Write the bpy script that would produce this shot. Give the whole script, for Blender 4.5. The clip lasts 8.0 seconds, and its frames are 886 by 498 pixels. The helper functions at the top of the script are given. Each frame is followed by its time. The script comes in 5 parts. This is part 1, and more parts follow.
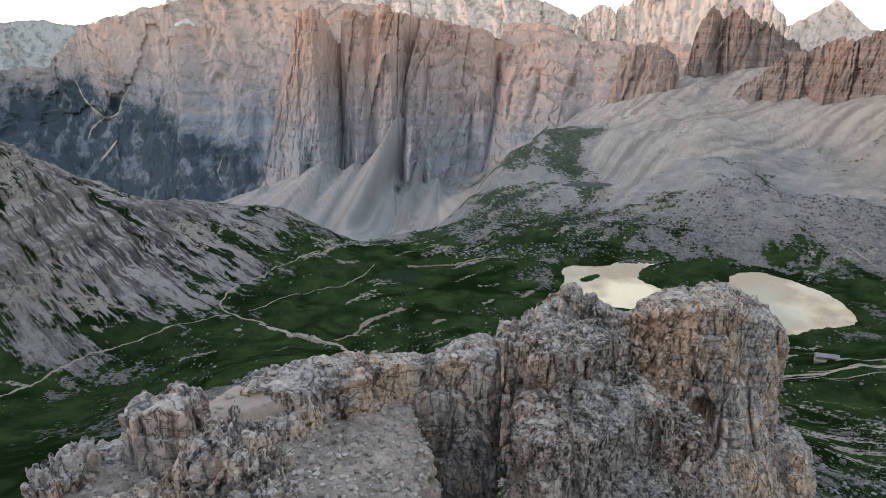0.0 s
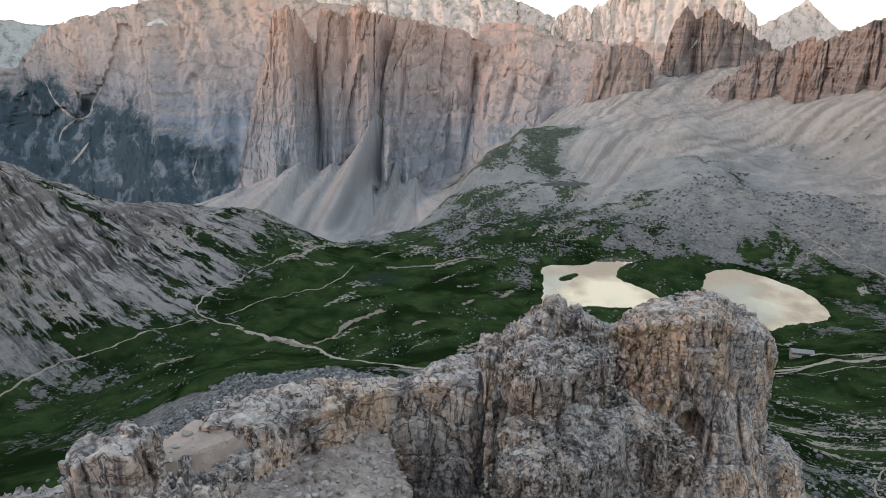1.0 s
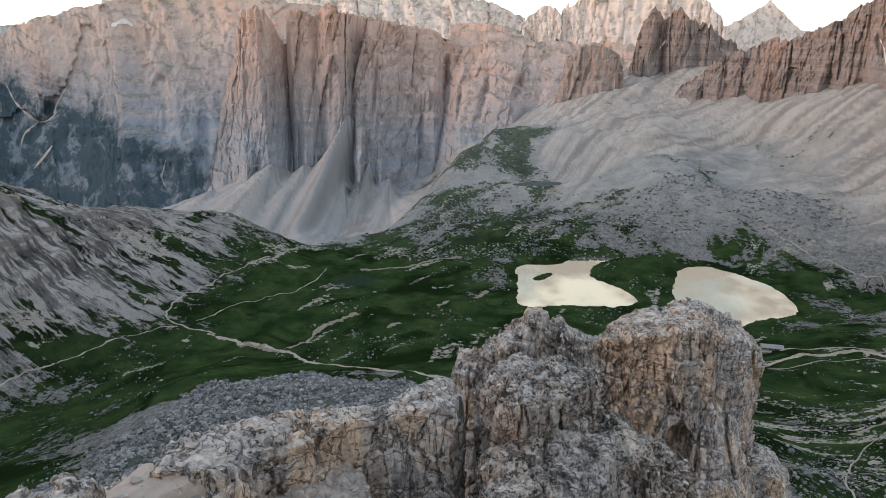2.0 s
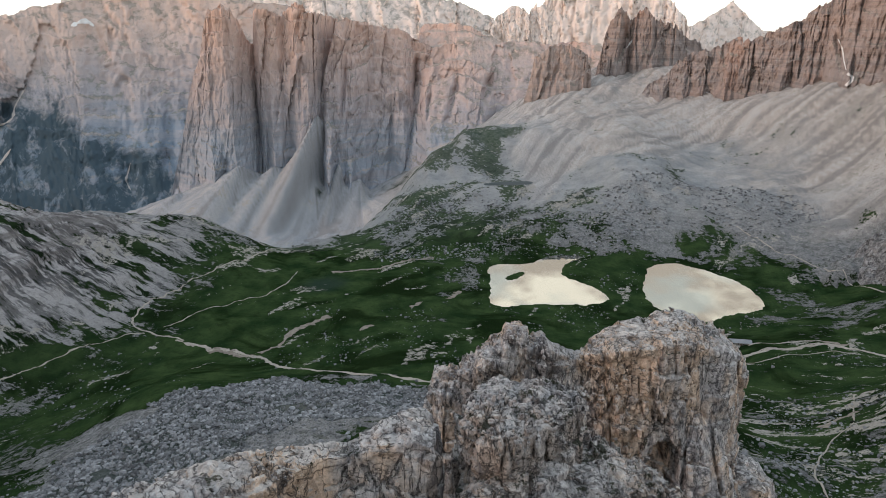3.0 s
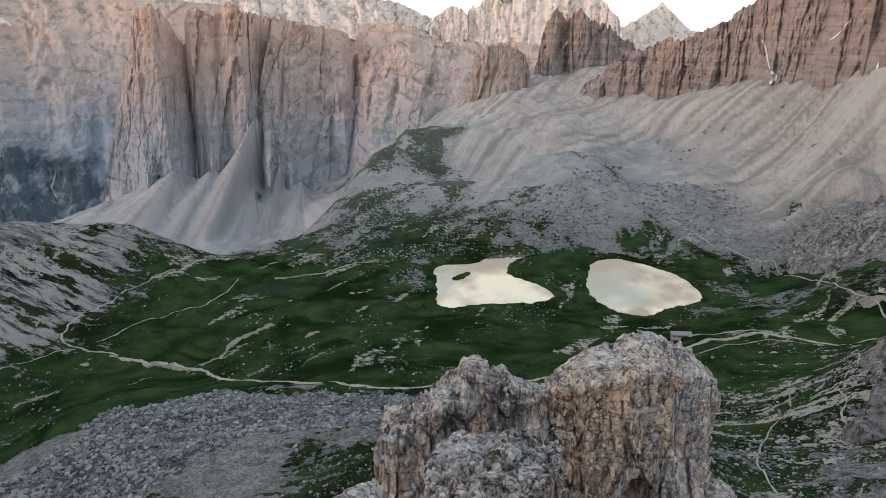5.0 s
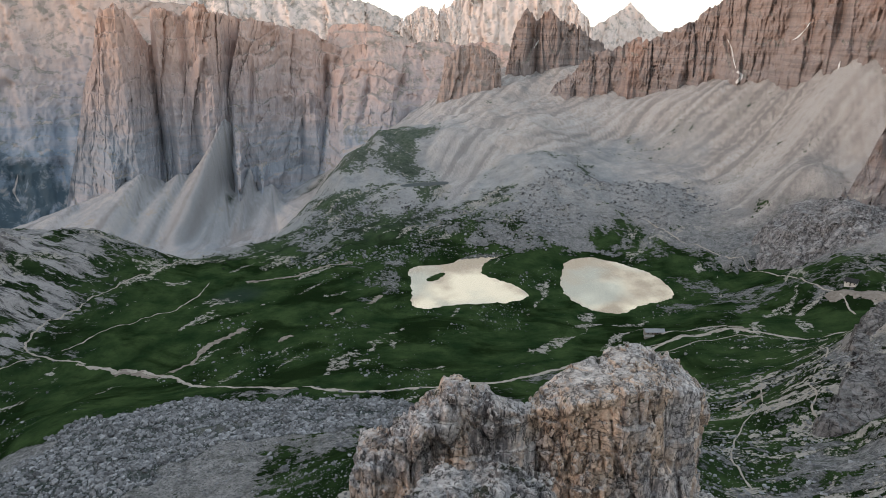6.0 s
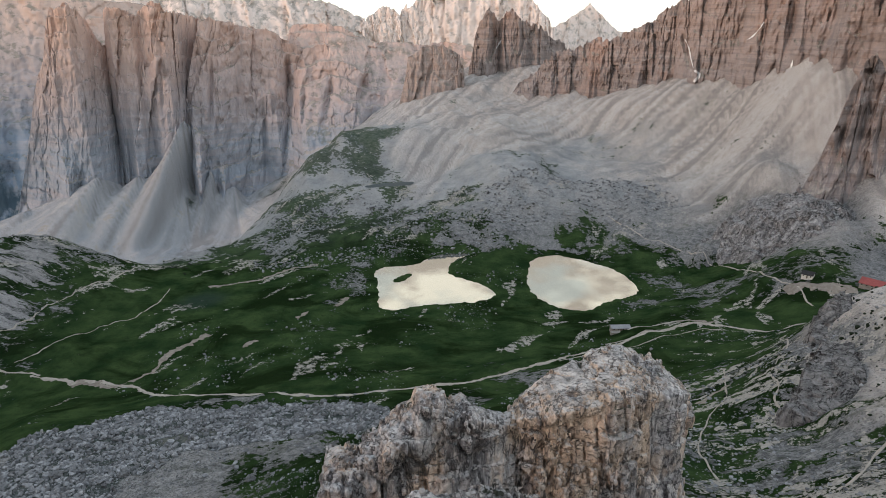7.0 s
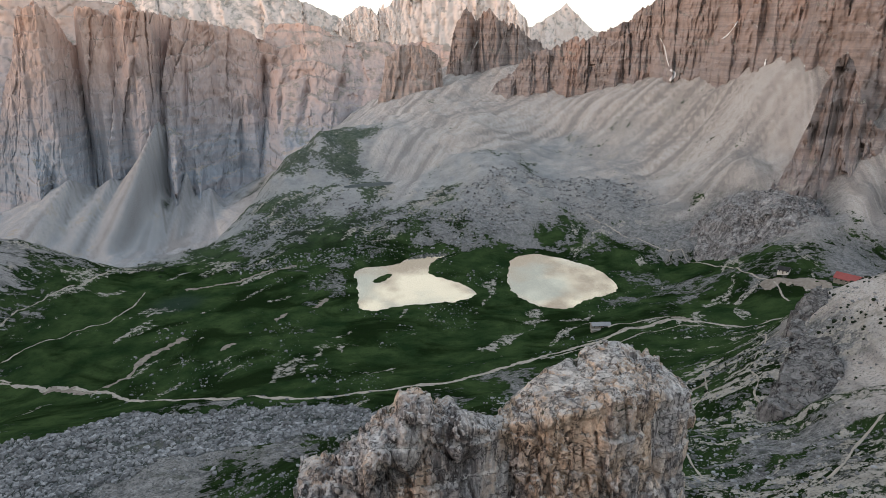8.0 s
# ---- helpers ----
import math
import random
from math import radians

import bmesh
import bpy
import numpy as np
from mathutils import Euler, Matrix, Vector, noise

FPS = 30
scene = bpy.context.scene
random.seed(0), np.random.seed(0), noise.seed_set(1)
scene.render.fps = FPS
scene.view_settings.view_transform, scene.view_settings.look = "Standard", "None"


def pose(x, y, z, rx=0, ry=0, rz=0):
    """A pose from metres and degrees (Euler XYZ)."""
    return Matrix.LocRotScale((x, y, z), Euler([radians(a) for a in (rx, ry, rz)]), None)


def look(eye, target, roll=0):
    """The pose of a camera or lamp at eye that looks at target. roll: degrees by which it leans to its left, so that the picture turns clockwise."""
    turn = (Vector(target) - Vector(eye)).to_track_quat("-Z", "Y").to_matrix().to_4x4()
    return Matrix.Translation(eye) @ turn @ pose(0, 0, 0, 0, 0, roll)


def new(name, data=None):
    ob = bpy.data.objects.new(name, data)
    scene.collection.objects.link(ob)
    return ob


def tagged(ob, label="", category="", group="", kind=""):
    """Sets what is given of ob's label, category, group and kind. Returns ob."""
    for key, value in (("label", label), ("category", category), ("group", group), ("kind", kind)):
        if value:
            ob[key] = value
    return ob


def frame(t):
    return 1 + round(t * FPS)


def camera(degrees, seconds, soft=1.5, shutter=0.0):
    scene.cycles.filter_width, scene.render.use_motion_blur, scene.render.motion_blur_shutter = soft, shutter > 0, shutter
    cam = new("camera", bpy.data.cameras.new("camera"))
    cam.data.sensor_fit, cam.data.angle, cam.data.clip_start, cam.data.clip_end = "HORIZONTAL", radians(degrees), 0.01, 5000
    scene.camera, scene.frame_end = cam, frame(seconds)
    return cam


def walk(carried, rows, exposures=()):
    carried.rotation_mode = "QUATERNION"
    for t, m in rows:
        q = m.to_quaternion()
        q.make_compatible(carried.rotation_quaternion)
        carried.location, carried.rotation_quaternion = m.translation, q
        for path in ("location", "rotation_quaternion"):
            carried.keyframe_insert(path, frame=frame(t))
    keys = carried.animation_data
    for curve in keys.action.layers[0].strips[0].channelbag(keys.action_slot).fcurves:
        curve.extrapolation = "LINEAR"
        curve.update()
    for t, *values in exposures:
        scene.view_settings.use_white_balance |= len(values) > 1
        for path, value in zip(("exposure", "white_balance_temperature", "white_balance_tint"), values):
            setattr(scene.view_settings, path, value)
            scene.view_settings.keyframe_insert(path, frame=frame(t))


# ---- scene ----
cam = camera(69.28, 8.0, 0.7)
PATH = [
    (0, pose(0.00, 0.00, 300.00, 71.29, 0, 10.00)),
    (0.5, pose(-0.18, 1.25, 300.03, 71.31, 0, 9.11)),
    (1, pose(-0.35, 2.69, 300.07, 71.29, 0, 8.03)),
    (1.5, pose(-0.59, 4.05, 300.05, 71.31, 0, 6.87)),
    (3, pose(-1.15, 8.32, 300.06, 71.33, 0, 2.95)),
    (3.5, pose(-1.26, 9.70, 300.02, 71.32, 0, 1.71)),
    (4, pose(-1.37, 11.10, 300.09, 71.33, 0, 0.27)),
    (4.5, pose(-1.47, 12.42, 300.10, 71.34, 0, -1.03)),
    (6, pose(-1.66, 16.45, 300.02, 71.37, 0, -4.69)),
    (6.5, pose(-1.67, 17.82, 299.72, 71.38, 0, -6.17)),
    (7, pose(-1.64, 19.35, 299.01, 71.40, 0, -7.88)),
    (7.5, pose(-1.61, 20.62, 298.30, 71.41, 0, -8.82)),
    (8, pose(-1.48, 22.22, 297.45, 71.41, 0, -9.79)),
]
walk(cam, PATH)

# ---- light: low evening sun behind the camera, cut off from the low ground by an added unseen range ----
SUN_AZ, SUN_EL = 248.0, 11.0
SKY, HAZE, ZENITH = 0.03, 1.25, 1.05
world = bpy.data.worlds.new("evening_sky")
scene.world = world
world.use_nodes = True


def sky_nodes():
    nt = world.node_tree
    nt.nodes.clear()

    def node(kind, **values):
        n = nt.nodes.new(kind)
        for key, val in values.items():
            n.inputs[key].default_value = val
        return n

    out, bg = node("ShaderNodeOutputWorld"), node("ShaderNodeBackground")
    sky = node("ShaderNodeTexSky")
    sky.sky_type, sky.sun_disc = "NISHITA", False
    sky.sun_elevation, sky.sun_rotation = radians(SUN_EL), radians(SUN_AZ)
    sky.air_density, sky.dust_density = 1.0, 1.5
    co = node("ShaderNodeTexCoord")
    split = node("ShaderNodeSeparateXYZ")
    # bright haze all round the horizon, thinning upwards
    thin = node("ShaderNodeMapRange", **{"From Min": 0.0, "From Max": 0.75, "To Min": HAZE, "To Max": ZENITH})
    thin.interpolation_type = "SMOOTHSTEP"
    mp = node("ShaderNodeMapping", Scale=(1.0, 1.0, 2.4), Location=(1.05, -2.63, 2.02))
    cloud = node("ShaderNodeTexNoise", Scale=9.0, Detail=6.0, Roughness=0.55)
    gap = node("ShaderNodeTexNoise", Scale=7.0, Detail=5.0, Roughness=0.5)
    blue = node("ShaderNodeMapRange", **{"From Min": 0.52, "From Max": 0.62, "To Max": 0.7})
    open_sky = node("ShaderNodeMix")
    open_sky.data_type = "RGBA"
    open_sky.inputs["B"].default_value = (0.52, 0.60, 0.63, 1)
    upper = node("ShaderNodeMath")
    upper.operation, upper.use_clamp = "SUBTRACT", True
    ramp = node("ShaderNodeMapRange", **{"From Min": 0.43, "From Max": 0.57})
    low = node("ShaderNodeMapRange", **{"From Min": 0.12, "From Max": 0.3, "To Min": 1.0, "To Max": 0.0})
    clear = node("ShaderNodeMath")
    clear.operation = "MAXIMUM"
    tint = node("ShaderNodeMix")
    tint.data_type = "RGBA"
    tint.inputs["A"].default_value, tint.inputs["B"].default_value = (0.49, 0.43, 0.375, 1), (1.03, 1.0, 0.92, 1)
    cool = node("ShaderNodeMapRange", **{"From Min": 0.45, "From Max": 0.85})
    high = node("ShaderNodeMix")
    high.data_type = "RGBA"
    high.inputs["B"].default_value = (0.80, 0.96, 1.15, 1)
    scale = node("ShaderNodeVectorMath")
    scale.operation = "SCALE"
    base = node("ShaderNodeVectorMath")
    base.operation = "SCALE"
    base.inputs["Scale"].default_value = SKY
    add = node("ShaderNodeVectorMath")
    for a, b in ((co.outputs["Generated"], split.inputs[0]), (split.outputs["Z"], thin.inputs["Value"]), (co.outputs["Generated"], mp.inputs["Vector"]),
                 (mp.outputs[0], cloud.inputs["Vector"]), (cloud.outputs["Fac"], ramp.inputs["Value"]), (ramp.outputs[0], clear.inputs[0]), (split.outputs["Z"], low.inputs["Value"]), (low.outputs[0], clear.inputs[1]), (clear.outputs[0], tint.inputs["Factor"]),
                 (split.outputs["Z"], cool.inputs["Value"]), (cool.outputs[0], high.inputs["Factor"]), (mp.outputs[0], gap.inputs["Vector"]), (gap.outputs["Fac"], blue.inputs["Value"]), (blue.outputs[0], upper.inputs[0]), (low.outputs[0], upper.inputs[1]), (upper.outputs[0], open_sky.inputs["Factor"]), (tint.outputs["Result"], open_sky.inputs["A"]), (open_sky.outputs["Result"], high.inputs["A"]), (high.outputs["Result"], scale.inputs[0]), (thin.outputs[0], scale.inputs["Scale"]), (sky.outputs[0], base.inputs[0]),
                 (scale.outputs[0], add.inputs[0]), (base.outputs[0], add.inputs[1]), (add.outputs[0], bg.inputs["Color"]), (bg.outputs[0], out.inputs[0])):
        nt.links.new(a, b)


sky_nodes()
sun_data = bpy.data.lights.new("sun", "SUN")
sun_data.energy, sun_data.angle, sun_data.color = 1.35, radians(12), (1.0, 0.71, 0.58)
sun = new("sun", sun_data)
sun.matrix_basis = look((0, 0, 0), (-math.sin(radians(SUN_AZ)), -math.cos(radians(SUN_AZ)), -math.tan(radians(SUN_EL))))


# ---- noise ----
def mixed_bits(i, j, k, seed):
    h = (i * np.uint32(374761393)) ^ (j * np.uint32(668265263)) ^ (k * np.uint32(2246822519)) ^ np.uint32((seed * 974634777 + 77) & 0xFFFFFFFF)
    h = (h ^ (h >> np.uint32(13))) * np.uint32(1274126177)
    h = (h ^ (h >> np.uint32(16))) * np.uint32(2246822519)
    return h ^ (h >> np.uint32(15))


def hashed(i, j, k, seed):
    return (mixed_bits(i, j, k, seed) & np.uint32(0xFFFFFF)).astype(np.float32) * np.float32(1 / 16777215)


def lattice(a):
    return np.floor(a).astype(np.int32).view(np.uint32)


def vnoise(x, y, z, seed=0):
    """Smooth value noise, about -1 to 1."""
    x, y, z = np.broadcast_arrays(np.asarray(x, np.float32), np.asarray(y, np.float32), np.asarray(z, np.float32))
    i, j, k = lattice(x), lattice(y), lattice(z)
    u, v, w = x - np.floor(x), y - np.floor(y), z - np.floor(z)
    u, v, w = u * u * (3 - 2 * u), v * v * (3 - 2 * v), w * w * (3 - 2 * w)
    total = 0
    for a in (0, 1):
        for b in (0, 1):
            for c in (0, 1):
                total = total + hashed(i + np.uint32(a), j + np.uint32(b), k + np.uint32(c), seed) * ((u if a else 1 - u) * (v if b else 1 - v) * (w if c else 1 - w))
    return total * 2 - 1


def fbm(x, y, z, octaves=4, seed=0, gain=0.5):
    total, amp, f = 0, 1.0, 1.0
    for o in range(octaves):
        total = total + amp * vnoise(x * f, y * f, z * f, seed + o * 7)
        amp, f = amp * gain, f * 2.03
    return total


def ridged(x, y, z, octaves=4, seed=0, gain=0.5):
    total, amp, f = 0, 1.0, 1.0
    for o in range(octaves):
        total = total + amp * (1 - 2 * np.abs(vnoise(x * f, y * f, z * f, seed + o * 11)))
        amp, f = amp * gain, f * 2.1
    return total


def blocks(x, y, z, seed=0):
    """Random cells: each point's cell value in 0..1 and its distance to the nearest joint."""
    x, y, z = (np.asarray(a, np.float32) for a in (x, y, z))
    i0, j0, k0 = lattice(x), lattice(y), lattice(z)
    u, v, w = x - np.floor(x), y - np.floor(y), z - np.floor(z)
    best = np.full(x.shape, 9.0, np.float32)
    second = best.copy()
    value = np.zeros(x.shape, np.float32)
    ten, tiny = np.uint32(0x3FF), np.float32(1 / 1023)
    for a in (-1, 0, 1):
        for b in (-1, 0, 1):
            for c in (-1, 0, 1):
                h = mixed_bits(i0 + np.uint32(a & 0xFFFFFFFF), j0 + np.uint32(b & 0xFFFFFFFF), k0 + np.uint32(c & 0xFFFFFFFF), seed)
                dx = np.abs((h & ten).astype(np.float32) * tiny + a - u)
                dy = np.abs(((h >> np.uint32(10)) & ten).astype(np.float32) * tiny + b - v)
                dz = np.abs(((h >> np.uint32(20)) & ten).astype(np.float32) * tiny + c - w)
                d = np.maximum(np.maximum(dx, dy), dz) * 0.6 + (dx + dy + dz) * 0.27
                near = d < best
                second = np.where(near, best, np.minimum(second, d))
                value = np.where(near, ((h * np.uint32(2654435761)) >> np.uint32(22)).astype(np.float32) * tiny, value)
                best = np.minimum(best, d)
    return value, second - best


# ---- materials ----
class Nodes:
    """A small node-graph writer for one material."""

    def __init__(self, name):
        self.mat = bpy.data.materials.new(name)
        self.mat.use_nodes = True
        self.nt = self.mat.node_tree
        self.bsdf = self.nt.nodes["Principled BSDF"]
        self.pos = self.nt.nodes.new("ShaderNodeNewGeometry").outputs["Position"]

    def put(self, socket, value):
        if isinstance(value, bpy.types.NodeSocket):
            self.nt.links.new(value, socket)
        else:
            socket.default_value = value

    def scaled(self, sx, sy, sz, rz=0.0):
        n = self.nt.nodes.new("ShaderNodeMapping")
        self.nt.links.new(self.pos, n.inputs["Vector"])
        n.inputs["Scale"].default_value = (sx, sy, sz)
        n.inputs["Rotation"].default_value = (0, 0, rz)
        return n.outputs[0]

    def turned(self, rz, sx, sy):
        n = self.nt.nodes.new("ShaderNodeMapping")
        self.nt.links.new(self.pos, n.inputs["Vector"])
        n.inputs["Rotation"].default_value = (0, 0, rz)
        m = self.nt.nodes.new("ShaderNodeMapping")
        self.nt.links.new(n.outputs[0], m.inputs["Vector"])
        m.inputs["Scale"].default_value = (sx, sy, 0.3)
        return m.outputs[0]

    def noise(self, vector, scale, detail=6, rough=0.6, distort=0.0):
        n = self.nt.nodes.new("ShaderNodeTexNoise")
        self.put(n.inputs["Vector"], vector)
        n.inputs["Scale"].default_value, n.inputs["Detail"].default_value = scale, detail
        n.inputs["Roughness"].default_value, n.inputs["Distortion"].default_value = rough, distort
        return n.outputs["Fac"]

    def cells(self, vector, scale, feature="F1", out="Distance"):
        n = self.nt.nodes.new("ShaderNodeTexVoronoi")
        n.feature = feature
        self.put(n.inputs["Vector"], vector)
        n.inputs["Scale"].default_value = scale
        return n.outputs[out]

    def ramp(self, fac, low, high, a=0.0, b=1.0):
        n = self.nt.nodes.new("ShaderNodeMapRange")
        self.put(n.inputs["Value"], fac)
        for key, val in (("From Min", low), ("From Max", high), ("To Min", a), ("To Max", b)):
            self.put(n.inputs[key], val)
        return n.outputs["Result"]

    def math(self, op, a, b=0.0):
        n = self.nt.nodes.new("ShaderNodeMath")
        n.operation = op
        self.put(n.inputs[0], a)
        self.put(n.inputs[1], b)
        return n.outputs[0]

    def mix(self, fac, a, b, blend="MIX"):
        n = self.nt.nodes.new("ShaderNodeMix")
        n.data_type, n.blend_type = "RGBA", blend
        self.put(n.inputs["Factor"], fac)
        self.put(n.inputs["A"], a if isinstance(a, bpy.types.NodeSocket) else (*a, 1))
        self.put(n.inputs["B"], b if isinstance(b, bpy.types.NodeSocket) else (*b, 1))
        return n.outputs["Result"]

    def axis(self, vector, name):
        n = self.nt.nodes.new("ShaderNodeSeparateXYZ")
        self.nt.links.new(vector, n.inputs[0])
        return n.outputs[name]

    def normal_up(self):
        n = self.nt.nodes.new("ShaderNodeNewGeometry")
        return self.axis(n.outputs["Normal"], "Z")

    def attr(self, name):
        n = self.nt.nodes.new("ShaderNodeAttribute")
        n.attribute_name = name
        s = self.nt.nodes.new("ShaderNodeSeparateColor")
        self.nt.links.new(n.outputs["Color"], s.inputs[0])
        return s.outputs[0], s.outputs[1], s.outputs[2]

    def done(self, color, rough=0.9, height=None, distance=0.2, strength=0.6, spec=0.2):
        self.put(self.bsdf.inputs["Base Color"], color if isinstance(color, bpy.types.NodeSocket) else (*color, 1))
        self.put(self.bsdf.inputs["Roughness"], rough)
        self.bsdf.inputs["Specular IOR Level"].default_value = spec
        if height is not None:
            b = self.nt.nodes.new("ShaderNodeBump")
            b.inputs["Distance"].default_value, b.inputs["Strength"].default_value = distance, strength
            self.put(b.inputs["Height"], height)
            self.nt.links.new(b.outputs[0], self.bsdf.inputs["Normal"])
        return self.mat


def near_rock_material(name, k, warm, shade, mossy=0.62, holes=0.5):
    """Weathered, fractured limestone; k sets the size of its grain, warm the ochre share, shade its depth."""
    n = Nodes(name)
    big = n.noise(n.scaled(1, 1, 0.45), 0.16 / k, 4, 0.6, 0.4)
    tint = n.noise(n.scaled(1, 1, 0.6), 0.5 / k, 5, 0.65, 0.5)
    grain = n.noise(n.pos, 3.0 / k, 9, 0.72)
    flow = n.noise(n.scaled(1.7, 1.7, 0.16), 1.0 / k, 8, 0.7, 0.3)
    streak = n.noise(n.scaled(1.3, 1.3, 0.10), 0.55 / k, 8, 0.7, 0.2)
    bed = n.noise(n.scaled(0.12, 0.12, 1.5), 0.9 / k, 6, 0.65)
    spots = n.noise(n.pos, 0.6 / k, 8, 0.75, 0.8)
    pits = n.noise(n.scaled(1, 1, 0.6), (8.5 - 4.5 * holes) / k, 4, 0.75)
    # upright hairline cracks and a few slanting ones
    seam = n.ramp(n.math("ABSOLUTE", n.math("SUBTRACT", n.noise(n.scaled(1.0, 1.0, 0.3), 0.75 / k, 6, 0.6, 0.4), 0.5)), 0.003, 0.015, 1, 0)
    slant = n.ramp(n.math("ABSOLUTE", n.math("SUBTRACT", n.noise(n.scaled(0.5, 0.5, 1.2), 0.55 / k, 5, 0.55, 0.3), 0.5)), 0.002, 0.011, 1, 0)
    cell = n.cells(n.scaled(1, 1, 0.4), 1.5 / k, "F1", "Color")
    own = n.nt.nodes.new("ShaderNodeSeparateColor")
    n.nt.links.new(cell, own.inputs[0])
    tone = n.math("ADD", n.math("MULTIPLY", grain, 0.55), n.math("ADD", n.math("MULTIPLY", flow, 0.35), n.math("MULTIPLY", own.outputs[0], 0.10)))
    grey = n.mix(n.ramp(tone, 0.40, 0.61), (0.19, 0.183, 0.19), (0.67, 0.64, 0.63))
    ochre = n.mix(n.ramp(tone, 0.40, 0.61), (0.41, 0.305, 0.23), (0.88, 0.69, 0.54))
    col = n.mix(n.ramp(n.math("ADD", n.math("MULTIPLY", big, 0.6), n.math("MULTIPLY", tint, 0.4)), 0.455, 0.55, 0, warm), grey, ochre)
    col = n.mix(n.ramp(tint, 0.58, 0.72, 0, 0.45), col, (0.22, 0.215, 0.225))
    col = n.mix(n.ramp(streak, 0.54, 0.62, 0, 0.75), col, (0.085, 0.082, 0.09))
    col = n.mix(n.ramp(bed, 0.62, 0.68, 0, 0.4), col, (0.10, 0.095, 0.095))
    # paler upward faces: loose debris, with the sky's brightness painted in
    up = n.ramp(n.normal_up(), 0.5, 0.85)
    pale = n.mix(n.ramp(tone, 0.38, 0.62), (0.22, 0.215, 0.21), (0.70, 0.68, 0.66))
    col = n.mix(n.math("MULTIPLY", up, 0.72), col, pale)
    # the dark of deep solution holes is painted into the colour
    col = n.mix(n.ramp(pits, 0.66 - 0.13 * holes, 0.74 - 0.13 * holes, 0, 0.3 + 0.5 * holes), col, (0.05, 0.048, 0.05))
    col = n.mix(n.math("MULTIPLY", n.math("MAXIMUM", seam, n.math("MULTIPLY", slant, 0.8)), 0.78), col, (0.055, 0.052, 0.055))
    moss = n.math("MULTIPLY", n.ramp(n.normal_up(), 0.05, 0.35), n.ramp(n.noise(n.pos, 0.75 / k, 7, 0.78), mossy - 0.03, mossy))
    col = n.mix(n.math("MULTIPLY", moss, 0.9), col, (0.030, 0.036, 0.020))
    col = n.mix(n.ramp(spots, 0.60, 0.68, 0, 0.5), col, (0.10, 0.10, 0.105))
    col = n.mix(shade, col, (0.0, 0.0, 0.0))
    h = n.math("ADD", n.math("MULTIPLY", grain, 0.9), n.math("MULTIPLY", flow, 0.45))
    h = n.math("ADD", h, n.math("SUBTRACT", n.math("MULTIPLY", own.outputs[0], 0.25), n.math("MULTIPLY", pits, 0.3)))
    h = n.math("SUBTRACT", h, n.math("ADD", n.math("MULTIPLY", bed, 0.3), n.math("MULTIPLY", n.math("MAXIMUM", seam, slant), 0.35)))
    return n.done(col, 0.95, h, (0.10 + 0.24 * holes) * k, 1.0, 0.06)


